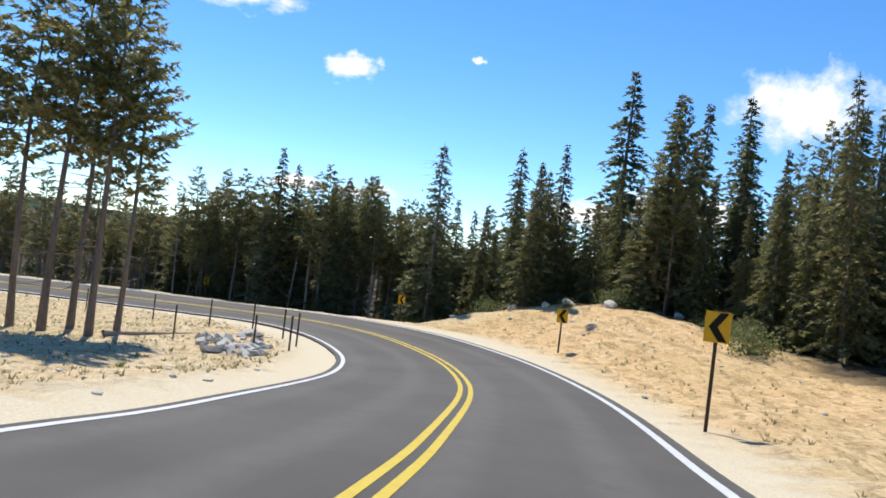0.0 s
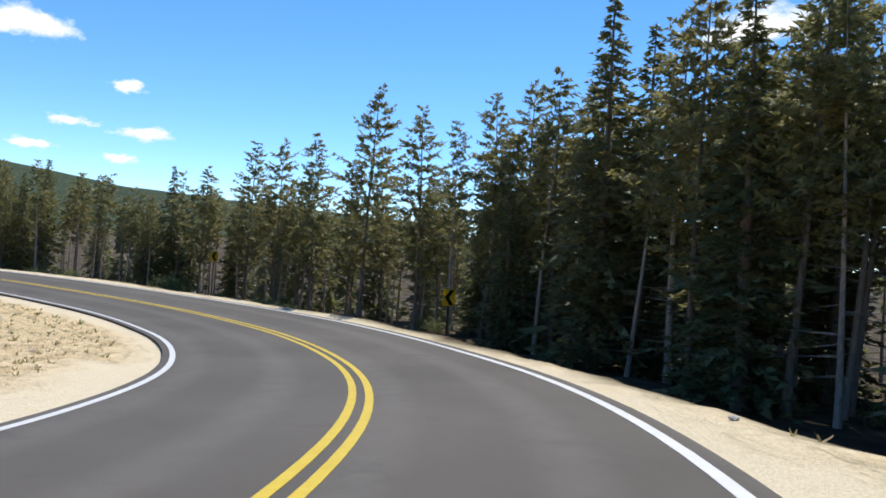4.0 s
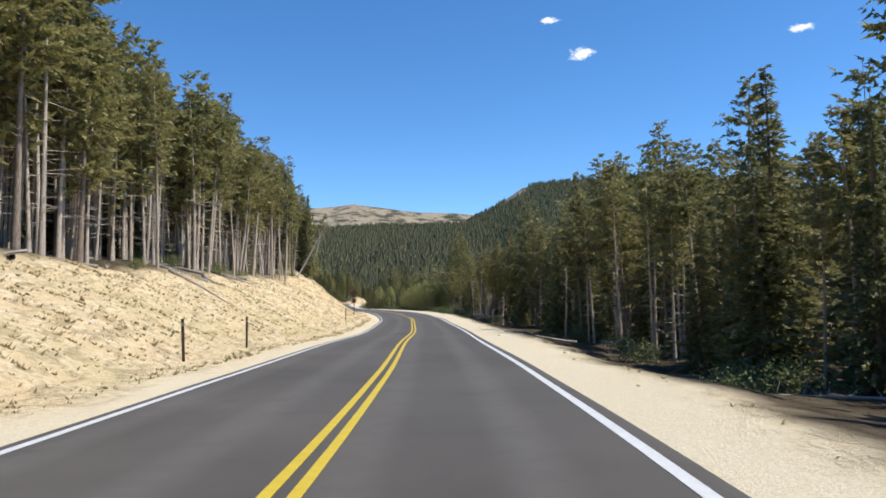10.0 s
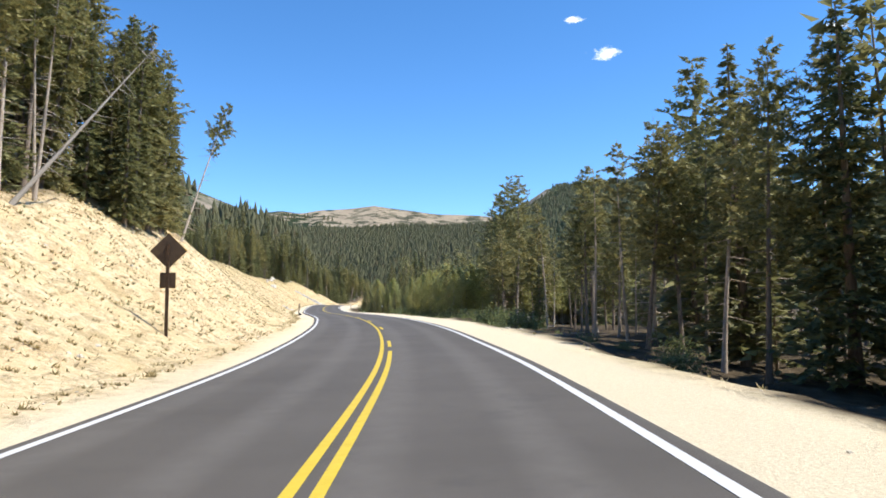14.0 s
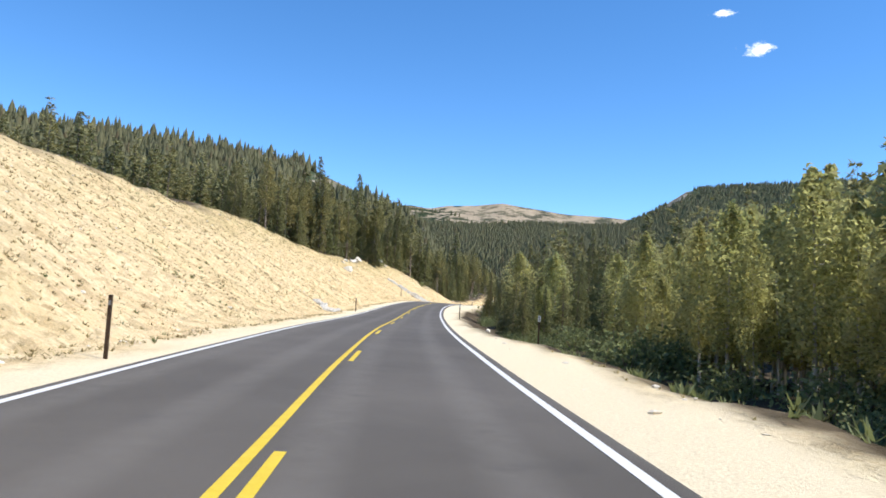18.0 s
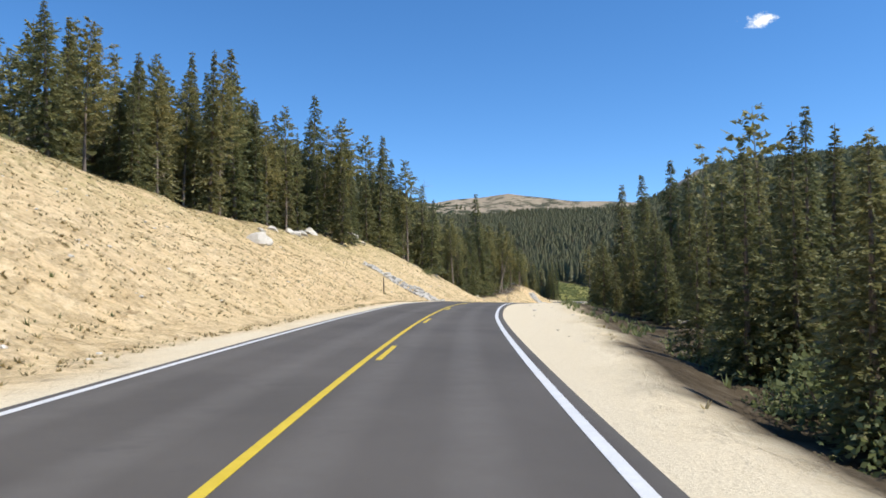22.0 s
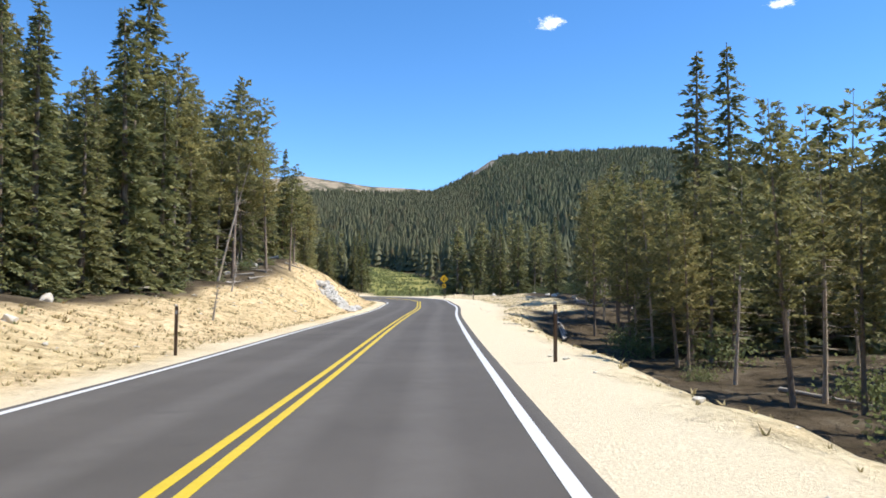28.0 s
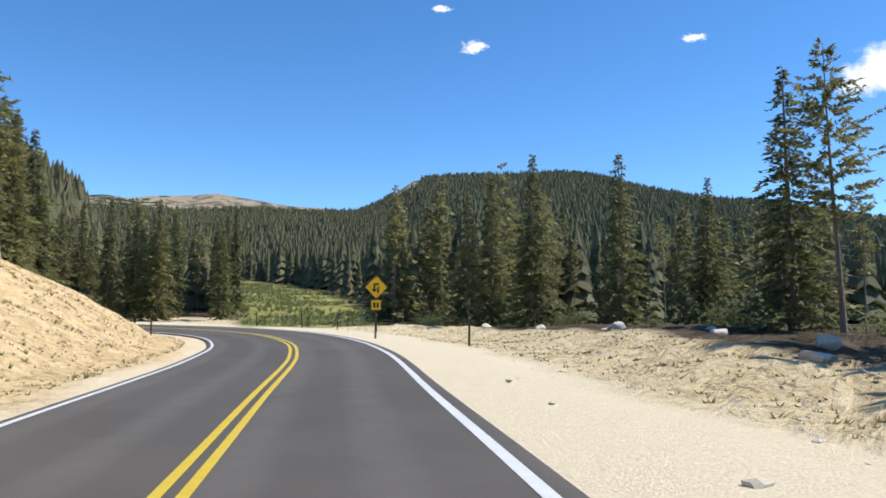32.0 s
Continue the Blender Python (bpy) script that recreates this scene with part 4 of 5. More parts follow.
# trees that stand out: kind, shape, x, y, height of the tip above the datum
MARKED = [("s", 0, 6.7, 156.3, 12.9), ("s", 1, 13.9, 166.5, 17.3), ("s", 2, 15.9, 165.0, 16.3), ("s", 3, 9.6, 160.5, 14.6), ("s", 4, 14.8, 199.5, 12.2), ("s", 5, 17.4, 200.8, 13.3), ("s", 0, 21.4, 202.6, 10.9),
          ("s", 1, 11.4, 106.3, 10.6), ("P", 0, 14.4, 34.0, 12.9), ("P", 4, 13.8, 25.1, 12.4), ("P", 0, 15.6, 28.6, 14.0), ("P", 4, 14.6, 22.6, 13.0), ("P", 4, -3.1, -137.9, 6.8), ("P", 0, -5.2, -140.4, 6.7), ("P", 4, -6.9, -143.0, 6.9), ("P", 0, -9.4, -146.4, 9.2), ("P", 4, -2.4, -134.6, 5.2), ("P", 0, 26.4, 235.4, 12.6), ("p", 7, 27.2, 233.4, 12.6), ("P", 4, 28.9, 238.9, 13.0), ("p", 3, 24.8, 231.0, 11.5), ("p", 2, 18.0, -34.5, 13.2), ("p", 3, 19.3, -8.6, 14.7), ("p", 5, -16.1, -2.6, 18.6), ("p", 6, -15.8, -17.9, 16.7),
          ("s", 2, -30.0, 171.5, 27.8), ("s", 3, -33.9, 152.9, 27.3), ("s", 4, -21.7, 178.5, 23.7), ("p", 5, -25.0, 182.5, 24.8), ("p", 2, -18.2, 176.2, 19.8), ("p", 1, -28.7, 104.5, 17.2), ("s", 1, 14.5, 142.6, 13.7), ("p", 3, 19.7, 213.8, 10.0), ("p", 7, 20.2, 222.2, 10.1), ("p", 2, 17.0, 211.6, 9.4), ("p", 6, -7.5, 228.2, 16.0), ("p", 1, -5.3, 224.4, 12.6), ("p", 2, -5.0, 231.5, 15.1), ("p", 3, -2.0, 227.5, 10.9), ("p", 4, -1.7, 232.5, 12.1), ("s", 0, -12.7, 204.6, 13.1), ("p", 0, -10.0, 210.7, 14.9), ("p", 5, -9.1, 223.1, 16.0), ("p", 7, -5.5, 219.5, 15.4), ("p", 2, -3.6, 223.7, 13.1), ("s", 1, -17.9, 215.9, 17.8), ("p", 4, 17.2, -45.3, 14.1), ("p", 2, 17.2, -59.9, 12.0), ("p", 6, 14.0, -60.4, 10.5), ("p", 0, 15.2, -75.4, 12.6), ("p", 3, -20.3, -44.1, 19.9), ("s", 1, -44.4, -163.7, 9.2), ("s", 2, -50.2, -174.5, 14.9), ("s", 3, -48.5, -170.5, 11.0), ("s", 0, -47.5, -187.3, 13.0), ("P", 0, -13.7, -149.8, 7.4), ("s", 5, -17.1, 183.5, 17.8), ("s", 0, -10.5, 216.0, 20.9), ("s", 1, -5.9, 227.0, 17.0), ("s", 2, -7.7, 214.9, 13.8),
          ("p", 7, -6.4, 275.7, 12.9), ("p", 0, -4.7, 281.6, 11.8), ("p", 1, 25.7, 232.8, 10.0), ("s", 3, -22.7, -156.9, 9.9), ("s", 4, -22.7, -158.3, 8.9), ("p", 2, -21.9, -164.0, 7.9), ("s", 2, -36.0, -162.6, 10.6), ("s", 5, -29.6, -174.7, 12.9), ("s", 0, -40.5, -174.8, 17.7),
          ("s", 3, 1.6, -130.7, 5.5), ("p", 5, 5.3, -119.1, 5.0), ("p", 6, 12.6, -100.7, 8.5), ("p", 7, 11.3, -83.2, 6.3),
          ("s", 0, 27.4, 272.0, 11.4), ("s", 1, 29.0, 269.0, 12.4), ("s", 2, 33.0, 264.7, 12.0), ("s", 3, 38.3, 263.5, 10.5), ("s", 4, 30.8, 248.8, 12.0), ("p", 2, 30.6, 246.2, 12.0), ("s", 5, 28.6, 280.0, 12.0),
          ("p", 0, 9.1, -96.0, 10.0), ("s", 3, 6.6, -118.1, 5.9), ("s", 1, 6.6, -91.8, 7.5), ("p", 4, -19.5, -80.6, 14.8), ("p", 3, -46.2, -137.8, 11.5), ("p", 7, -48.0, -138.6, 12.5), ("p", 3, -47.9, -139.5, 11.0), ("p", 7, -49.2, -139.9, 11.8), ("p", 3, -48.6, -140.9, 9.5), ("p", 7, -44.8, -136.4, 11.0)]
for kind, k, x, y, tip in MARKED:
    z = height(x, y)
    (SPRUCES if kind == "s" else PINES).plant(k, x, y, z, max(4.0, tip - z), float(rng.random() * 6.3), 0.0, 1.0 if kind == "P" else 1.1)
    planted.append((x, y))

# three aspens by themselves at the road's edge
for k, x, y, tall, wide in ((0, 1.5, 71.0, 6.2, 1.3), (1, 4.0, 72.2, 6.6, 1.3), (2, 2.9, 69.8, 4.2, 1.2)):
    ASPENS.plant(k, x, y, height(x, y) - 0.05, tall, 2.1 * k, 0.0, wide)
    planted.append((x, y))

# a pine leaning out at the end of the stand on the bank
POLES.plant(3, -12.8, -2.6, height(-12.8, -2.6) - 0.1, 11.5, 0.5 * math.atan2(3.0, -5.6), 26.0, 0.8, "thin lodgepole pine leaning out from the stand over the bank")
planted.append((-12.8, -2.6))

POLES.plant(1, -6.0, 214.9, height(-6.0, 214.9) - 0.1, 11.0, math.pi / 4, 13.5, 0.8, "pine with a pale trunk leaning at the forest edge")
planted.append((-6.0, 214.9))

# woods: first and last number along the road, distance from its line, trees, share of spruce and aspen, heights
WOODS = [(-2.0, 2.6, 15, 28, 84, 0.9, 0.0, 8, 11.5), (2.6, 4.0, 14.5, 26, 56, 0.92, 0.0, 8, 12), (4.0, 4.6, 14.5, 24, 16, 0.9, 0.0, 7.5, 10.5), (4.4, 5.6, 12.5, 22, 60, 0.6, 0.0, 7.5, 10), (5.6, 7.2, 9.5, 18, 84, 0.3, 0.0, 8.5, 11.5), (7.0, 9.6, 12, 20, 64, 0.15, 0.0, 5.8, 8), (9.6, 12.0, 11.2, 18, 70, 0.3, 0.0, 7, 9.5), (12.0, 16.2, 11.2, 19, 84, 0.25, 0.0, 9, 12),
         (18.5, 20.2, 10.8, 15, 54, 0.04, 0.94, 3.9, 5.8), (20.1, 20.7, 12.5, 15.5, 7, 0.9, 0.1, 5.5, 7.5), (16.3, 18.3, 13.5, 22, 30, 0.12, 0.0, 8, 11), (20.0, 21.3, 12.5, 18, 22, 0.94, 0.0, 5.0, 7.2), (21.3, 22.8, 12.5, 19, 26, 1.0, 0.0, 5.5, 7.5), (22.5, 26.6, 13, 22, 48, 0.92, 0.0, 7, 10.5), (26.8, 30.0, 9.4, 20, 70, 0.22, 0.0, 5.0, 7.2), (30.0, 31.2, 10.4, 22, 38, 0.2, 0.0, 6.2, 8.4),
         (8.2, 15.9, -13.8, -23, 150, 0.02, 0.0, 10.5, 14.0), (15.6, 16.9, -14.5, -22, 34, 0.02, 0.0, 10, 12.5), (16.2, 17.0, -12.4, -16, 30, 0.0, 0.0, 9.5, 11.5), (24.2, 25.4, -21, -31, 26, 0.6, 0.0, 8, 11), (25.4, 26.8, -21, -31, 44, 0.7, 0.0, 10, 14.5), (26.8, 28.2, -17.0, -26, 32, 0.75, 0.0, 10, 14.5), (28.2, 31.6, -11.8, -21, 66, 0.2, 0.0, 9, 12.5),
         (31.6, 37.5, -12.5, -24, 78, 0.45, 0.0, 7.2, 9.8), (33.4, 36.0, -12.0, -17, 40, 0.25, 0.0, 7.0, 9.2),
         (31.0, 32.3, 15.0, 23, 28, 0.35, 0.0, 7.2, 9.6), (35.4, 37.4, -7.8, -13, 40, 0.4, 0.0, 7.5, 10), (33.8, 37.0, 16.0, 27, 52, 0.75, 0.0, 6.5, 9.5), (32.4, 34.0, 23, 32, 34, 0.75, 0.0, 6, 8.5)]
tally = {c.name: 0 for c in (SPRUCES, FIRS, PINES, POLES)}
for c in MARKED:
    tally["spruce_tree" if c[0] == "s" else "pine_tree"] += 1
for u0, u1, d0, d1, count, s_share, a_share, h0, h1 in WOODS:
    made = tries = 0
    count = int(count * 0.85)
    while made < count and tries < count * 30:
        tries += 1
        u = u0 + (u1 - u0) * rng.random()
        d = d0 + (d1 - d0) * rng.random()**1.5
        x, y = beside(u, d)
        un, dn, _ = nearest([x], [y])
        if abs(dn[0]) < abs(d0) - 0.8 or not clear(x, y, 1.05):
            continue
        q = rng.random()
        tall = h0 + (h1 - h0) * rng.random()
        kind = (FIRS if rng.random() < 0.5 else SPRUCES) if q < s_share else (ASPENS if q < s_share + a_share else (POLES if rng.random() < (0.92 if d < 0 and u < 16 else 0.62 if 4 < u < 17 else 0.3) else PINES))
        if kind is not ASPENS:
            if tally[kind.name] >= (262 if kind is FIRS else 285):
                kind = min((SPRUCES, FIRS, PINES, POLES), key=lambda c: tally[c.name])
            if tally[kind.name] >= 292:
                continue
            tally[kind.name] += 1
        if kind in (SPRUCES, FIRS):
            tall *= 0.6 + 0.5 * rng.random()
        kind.plant(int(rng.integers(0, len(kind.meshes))), x, y, height(x, y) - 0.1, tall, float(rng.random() * 6.3), float(rng.random()**2 * (9 if d < 0 and u < 17 else 5)), float(0.85 + 0.35 * rng.random()))
        planted.append((x, y))
        made += 1

# young spruces close to the gravel
YOUNG = Kind("young_spruce", [(12 + k % 3, *spruce_shape(20 + k, 12 + k % 3)) for k in (0, 2, 3)], BARK, SPRUCE, "young dark green spruce at the gravel's edge, branches to the ground", "tree")
young = np.random.default_rng(52)
for u0, u1, d0, d1, count, h0, h1 in ((20.8, 23.3, 7.6, 12.5, 54, 2.4, 5.2), (24.6, 27.0, 9.8, 12.5, 18, 3.5, 6.5)):
    for _ in range(count):
        x, y = beside(u0 + (u1 - u0) * young.random(), d0 + (d1 - d0) * young.random()**1.3)
        if clear(x, y, 0.8):
            YOUNG.plant(int(young.integers(0, 3)), x, y, height(x, y) - 0.1, h0 + (h1 - h0) * float(young.random()), float(young.random() * 6.3), 0.0, 1.25)
            planted.append((x, y))

# the stand beyond the last bend
for _ in range(40):
    x, y = -10 + 23 * float(rng.random()), 299 + 20 * float(rng.random())
    if nearest([x], [y])[1][0] > 7 and x < 12 + (y - 300) * 0.08 and clear(x, y, 1.2):
        kind = FIRS
        kind.plant(int(rng.integers(0, 6)), x, y, height(x, y) - 0.1, 9 + 3.5 * float(rng.random()), float(rng.random() * 6.3))
        planted.append((x, y))


def thicket(name, label, count, test, seed, shares, h0, h1, box_, bark_=None):
    """The woods farther in, as one mass of trees for each kind."""
    g = np.random.default_rng(seed)
    x = box_[0] + (box_[1] - box_[0]) * g.random(count)
    y = box_[2] + (box_[3] - box_[2]) * g.random(count)
    z, sand, gravel, meadow, u, d = ground(x, y)
    lt, lh, lr, lg = table(u, LEFT)
    rt, rh, rr, rg = table(u, RIGHT)
    keep = test(u, d, np.where(d < 0, lt + lr, rt + rr)) & (meadow < 0.05)
    p = np.column_stack([x, y, z - 0.1])[keep]
    n = len(p)
    q, q_d = g.random(n), d[keep]
    for lo, hi, shapes, bark, leaf in ((0, shares[0], low_spruce, BARK, SPRUCE), (shares[0], shares[1], low_aspen, PALEBARK, ASPEN), (shares[1], 1.01, low_pine, bark_ or BARK, PINE)):
        m = (q >= lo) & (q < hi)
        if not m.any():
            continue
        c = int(m.sum())
        pick, turn, size, wide = g.integers(0, len(shapes), c), g.random(c) * 6.3, (h0 + (h1 - h0) * g.random(c)) * np.where((p[m][:, 1] < -85) & (p[m][:, 0] > -34) & (q_d[m] > 0), 0.72, 1.0) / (7 if shapes is low_aspen else 12.5), 0.85 + 0.3 * g.random(c)
        for what, a, b, mat in (("trunks", 0, 1, bark), ("crowns", 2, 3, leaf)):
            v, t = join_copies([(s[a], s[b]) for s in shapes], p[m], pick, turn, size, wide)
            tagged(new(name + "_" + what, np_mesh(name, v, t, [mat], what == "trunks")), label + (": bare trunks" if what == "trunks" else ": green crowns"), "forest", kind="stuff")


thicket("woods_deep", "dense conifer forest behind the roadside trees", 7400, lambda u, d, e: (np.abs(d) > e + 5 + 7 * ((d > 0) & (u < 6)) + 5 * ((d > 0) & (u > 26) & (u < 31)) + 9 * ((d > 0) & (u > 18.5) & (u < 24.5)) + np.where(d < 0, np.interp(u, [15.7, 16.3, 23.3, 25], [0, 30, 30, 0]), 0)) & (np.abs(d) < e + 25 + 20 * (d < 0) - 3 * ((d > 0) & (u < 5)) + 16 * ((d > 0) & (u > 5) & (u < 9)) + 34 * ((d < 0) & (u > 15) & (u < 25))) & ~((d < 0) & (u < 7.0) & (np.abs(d) < 34)) & ~((d > 0) & (u > 16.5) & (u < 20.2) & (d < 26)) & ~((d > 0) & (u > 31.2) & (u < 36) & (d < 32)), 11, (0.4, 0.4), 8, 13, (-130, 80, -215, 330))
thicket("woods_aspen", "dense stand of light green young aspens", 3000, lambda u, d, e: (d > 13) & (d < 34) & (u > 18.6) & (u < 20.1), 12, (0.03, 0.97), 4.5, 6.6, (0, 45, -20, 75))

thicket("woods_poles", "crowded pale-stemmed lodgepole pines on the bank", 1900, lambda u, d, e: (d < -14.5) & (d > -30) & (d < np.interp(u, [15.6, 16.2], [-14.5, -17.5])) & (u > 8) & (u < 16.8), 21, (0.0, 0.0), 10, 14, (-45, -10, -125, 6), PALEPINE)

# the wood round the far meadow
g = np.random.default_rng(33)
x, y = 5 + 135 * g.random(3600), 292 + 260 * g.random(3600)
z, sand_, gravel_, meadow_, u_, d_ = ground(x, y)
keep = (meadow_ < 0.04) & (np.abs(d_) > 26)
places = np.column_stack([x, y, z - 0.3])[keep]
n_ = len(places)
v, t = join_copies([cone_tree(6, 9, 0.2), cone_tree(7, 8, 0.16), cone_tree(5, 9, 0.24)], places, g.integers(0, 3, n_), g.random(n_) * 6.3, 6 + 6 * g.random(n_), 0.8 + 0.5 * g.random(n_))
tagged(new("meadow_edge_forest", np_mesh("meadow_edge_forest", v, t, [FARTREE])), "dark conifers round the far meadow", "forest", kind="stuff")


# ---- signs and posts ----
def on_ground(x, y, turn=0.0):
    return pose(x, y, height(x, y), 0, 0, turn)


def chevron_sign(x, y, face, tall=1.8, lean=0.0):
    """A yellow board with a black chevron that points to the left, on a thin post."""
    ob = thing("chevron_sign", on_ground(x, y, face) @ pose(0, 0, 0, 0, lean, 0), "yellow chevron curve sign with black arrow on brown post", "road sign", "chevron signs round the bend")
    part("post", box(bmesh.new(), (0.06, 0.05, tall + 0.3), (0, 0.03, tall / 2 - 0.15), bevel=0.006), POSTWOOD, ob)
    board = part("board", box(bmesh.new(), (0.45, 0.012, 0.56), (0, -0.004, tall - 0.3), bevel=0.004), YELLOWSIGN, ob, "yellow reflective board")
    bm = bmesh.new()
    for s in (1, -1):
        z = tall - 0.3
        q = [bm.verts.new(c) for c in ((-0.16, -0.0135, z), (0.03, -0.0135, z + s * 0.26), (0.18, -0.0135, z + s * 0.26), (0.0, -0.0135, z))]
        f = bm.faces.new(q if s < 0 else q[::-1])
        bmesh.ops.extrude_face_region(bm, geom=[f])
    part("chevron", bm, BLACKSIGN, board, "black chevron")
    part("bolt", tube(bmesh.new(), (0, -0.02, tall - 0.05), (0, 0.07, tall - 0.05), 0.012, 0.012, 8), STEEL, ob)
    return ob


for x, y, face, tall in ((-68.5, -146.8, 44, 2.2), (-55.1, -156.2, 62, 1.8), (-39.6, -158.3, 84, 1.8), (-22.8, -152.0, 118, 1.9), (-7.8, -137.7, 140, 2.75), (-0.1, -114.7, 172, 3.1)):
    chevron_sign(x, y, face - 180, tall)


def delineator(x, y, face, tall=1.15, plate=False, lean=0.0):
    ob = thing("marker_post", on_ground(x, y, face) @ pose(0, 0, 0, 0, lean, 0), "slim brown roadside marker post" + (" with small white plate" if plate else ""), "marker post", "marker posts along the road")
    part("post", box(bmesh.new(), (0.075, 0.045, tall + 0.3), (0, 0, tall / 2 - 0.15), bevel=0.008), POSTWOOD, ob)
    part("cap", box(bmesh.new(), (0.08, 0.05, 0.03), (0, 0, tall + 0.012), bevel=0.006), POSTWOOD, ob)
    if plate:
        p = part("plate", box(bmesh.new(), (0.13, 0.01, 0.3), (0, -0.03, tall - 0.1), bevel=0.004), WHITEPLATE, ob, "white reflective plate")
        for k in range(2):
            part("bar", box(bmesh.new(), (0.06, 0.006, 0.07), (0, -0.036, tall - 0.04 - 0.11 * k)), BLACKSIGN, p, "dark printed bar")
    else:
        part("reflector", box(bmesh.new(), (0.05, 0.008, 0.09), (0, -0.026, tall - 0.12), bevel=0.003), STEEL, ob, "small grey reflector")


for x, y in ((-8.0, 29.5), (-12.0, 77.4), (-11.5, -86.6), (-4.6, 189.7), (3.5, 185.9), (-46.0, -146.9), (-49.3, -146.9), (-53.6, -145.3), (-51.5, -146.5), (-52.2, -144.6), (-39.4, -144.4), (-43.3, -145.9), (-32.9, -142.5), (-50.0, -142.5), (-7.7, -45.6)):
    delineator(x, y, 0)
for u, d in ((9.5, -5.7), (9.38, -5.9), (9.9, -5.5), (10.1, -6.8), (10.5, -5.9), (11.35, -5.6), (8.92, -8.0), (8.72, -6.6), (8.92, -6.4), (8.76, -5.9), (35.6, 6.5), (36.0, 5.9), (36.4, 5.6), (36.9, 5.4), (35.2, -6.0), (36.3, -6.2), (34.2, 6.3), (25.6, -6.6)):
    delineator(*beside(u, d), 0, 1.1 + 0.1 * float(rng.random()), False, float(rng.random() * 6 - 3))
delineator(-0.7, -114.5, 0, 1.35, True)
delineator(1.6, 53.6, 0, 1.55, True)
delineator(-3.2, 75.1, 0, 1.2, True)


def diamond(bm, w, y, z, thick=0.01):
    return box(bm, (w, thick, w), (0, y, z), (0, 45, 0), 0.004)


def warning_sign(x, y, face, back):
    """A diamond warning sign with a plate below; from behind only its brown back shows."""
    label = "brown back of a diamond warning sign on wooden post" if back else "yellow diamond curve warning sign with speed plate below"
    ob = thing("warning_sign", on_ground(x, y, face), label, "road sign")
    tall = 2.45
    part("post", box(bmesh.new(), (0.09, 0.07, tall + 0.5), (0, 0.045, tall / 2 - 0.05), bevel=0.01), POSTWOOD, ob)
    board = part("board", diamond(bmesh.new(), 0.76, 0, tall), YELLOWSIGN, ob, "yellow diamond board")
    part("board_back", diamond(bmesh.new(), 0.75, 0.008, tall, 0.006), SIGNBACK, ob, "brown back of the board")
    plate = part("speed_plate", box(bmesh.new(), (0.46, 0.01, 0.46), (0, 0, tall - 0.86), bevel=0.004), YELLOWSIGN, ob, "yellow square plate")
    part("plate_back", box(bmesh.new(), (0.45, 0.006, 0.45), (0, 0.008, tall - 0.86)), SIGNBACK, ob, "brown back of the plate")
    bm = bmesh.new()
    box(bm, (0.07, 0.006, 0.3), (0.09, -0.008, tall - 0.14))
    box(bm, (0.07, 0.006, 0.26), (-0.09, -0.008, tall + 0.02))
    box(bm, (0.25, 0.006, 0.07), (0, -0.008, tall + 0.15))
    part("arrow", bm, BLACKSIGN, board, "black hairpin arrow")
    bm = bmesh.new()
    q = [bm.verts.new(c) for c in ((-0.22, -0.011, tall - 0.1), (0.04, -0.011, tall - 0.1), (-0.09, -0.011, tall - 0.25))]
    bm.faces.new(q)
    part("arrow_head", bm, BLACKSIGN, board, "black arrow head")
    for k in range(2):
        part("bar", box(bmesh.new(), (0.1, 0.006, 0.24), (-0.08 + 0.16 * k, -0.008, tall - 0.86)), BLACKSIGN, plate, "dark printed bar")


warning_sign(16.7, 260.2, -6, False)
warning_sign(-6.7, -29.2, 178, True)


# ---- stones ----
def stone_mesh(seed, flat=0.7, detail=3):
    g = np.random.default_rng(seed)
    bm = bmesh.new()
    bmesh.ops.create_icosphere(bm, subdivisions=detail, radius=1.0)
    cuts = g.standard_normal((11, 3))
    cuts /= np.linalg.norm(cuts, axis=1)[:, None]
    for v in bm.verts:
        c = np.array(v.co)
        for n in cuts:
            over = c @ n - 0.56
            if over > 0:
                c = c - n * over * 0.92
        v.co = c * (1.0, 0.8, flat) * (1.25 + 0.09 * noise.noise(Vector(c) * 2.2 + Vector((seed, 0, 0))) + 0.03 * noise.noise(Vector(c) * 6.0))
    me = bpy.data.meshes.new("stone")
    bm.to_mesh(me)
    bm.free()
    me.materials.append(STONE)
    return me


ROCKS = [stone_mesh(k, 0.55 + 0.1 * (k % 4)) for k in range(7)]
CHIPS = [stone_mesh(30 + k, 0.5, 1) for k in range(6)]


def broken_mesh(seed):
    """A piece of quarried rock with flat faces and sharp edges."""
    g = np.random.default_rng(seed)
    bm = bmesh.new()
    for i in range(11):
        a, z = 6.283 * (i + 0.7 * g.random()) / 5.5, g.random()
        r = 0.75 + 0.35 * g.random()
        bm.verts.new((1.25 * r * math.cos(a), 0.9 * r * math.sin(a), (1 if i > 5 else -1) * (0.28 + 0.3 * z)))
    hull = bmesh.ops.convex_hull(bm, input=bm.verts)
    bmesh.ops.delete(bm, geom=list({v for v in hull["geom_interior"] + hull["geom_unused"] if isinstance(v, bmesh.types.BMVert)}), context="VERTS")
    me = bpy.data.meshes.new("broken_rock")
    bm.to_mesh(me)
    bm.free()
    me.materials.append(QUARRIED)
    return me


BROKEN = [broken_mesh(70 + k) for k in range(8)]


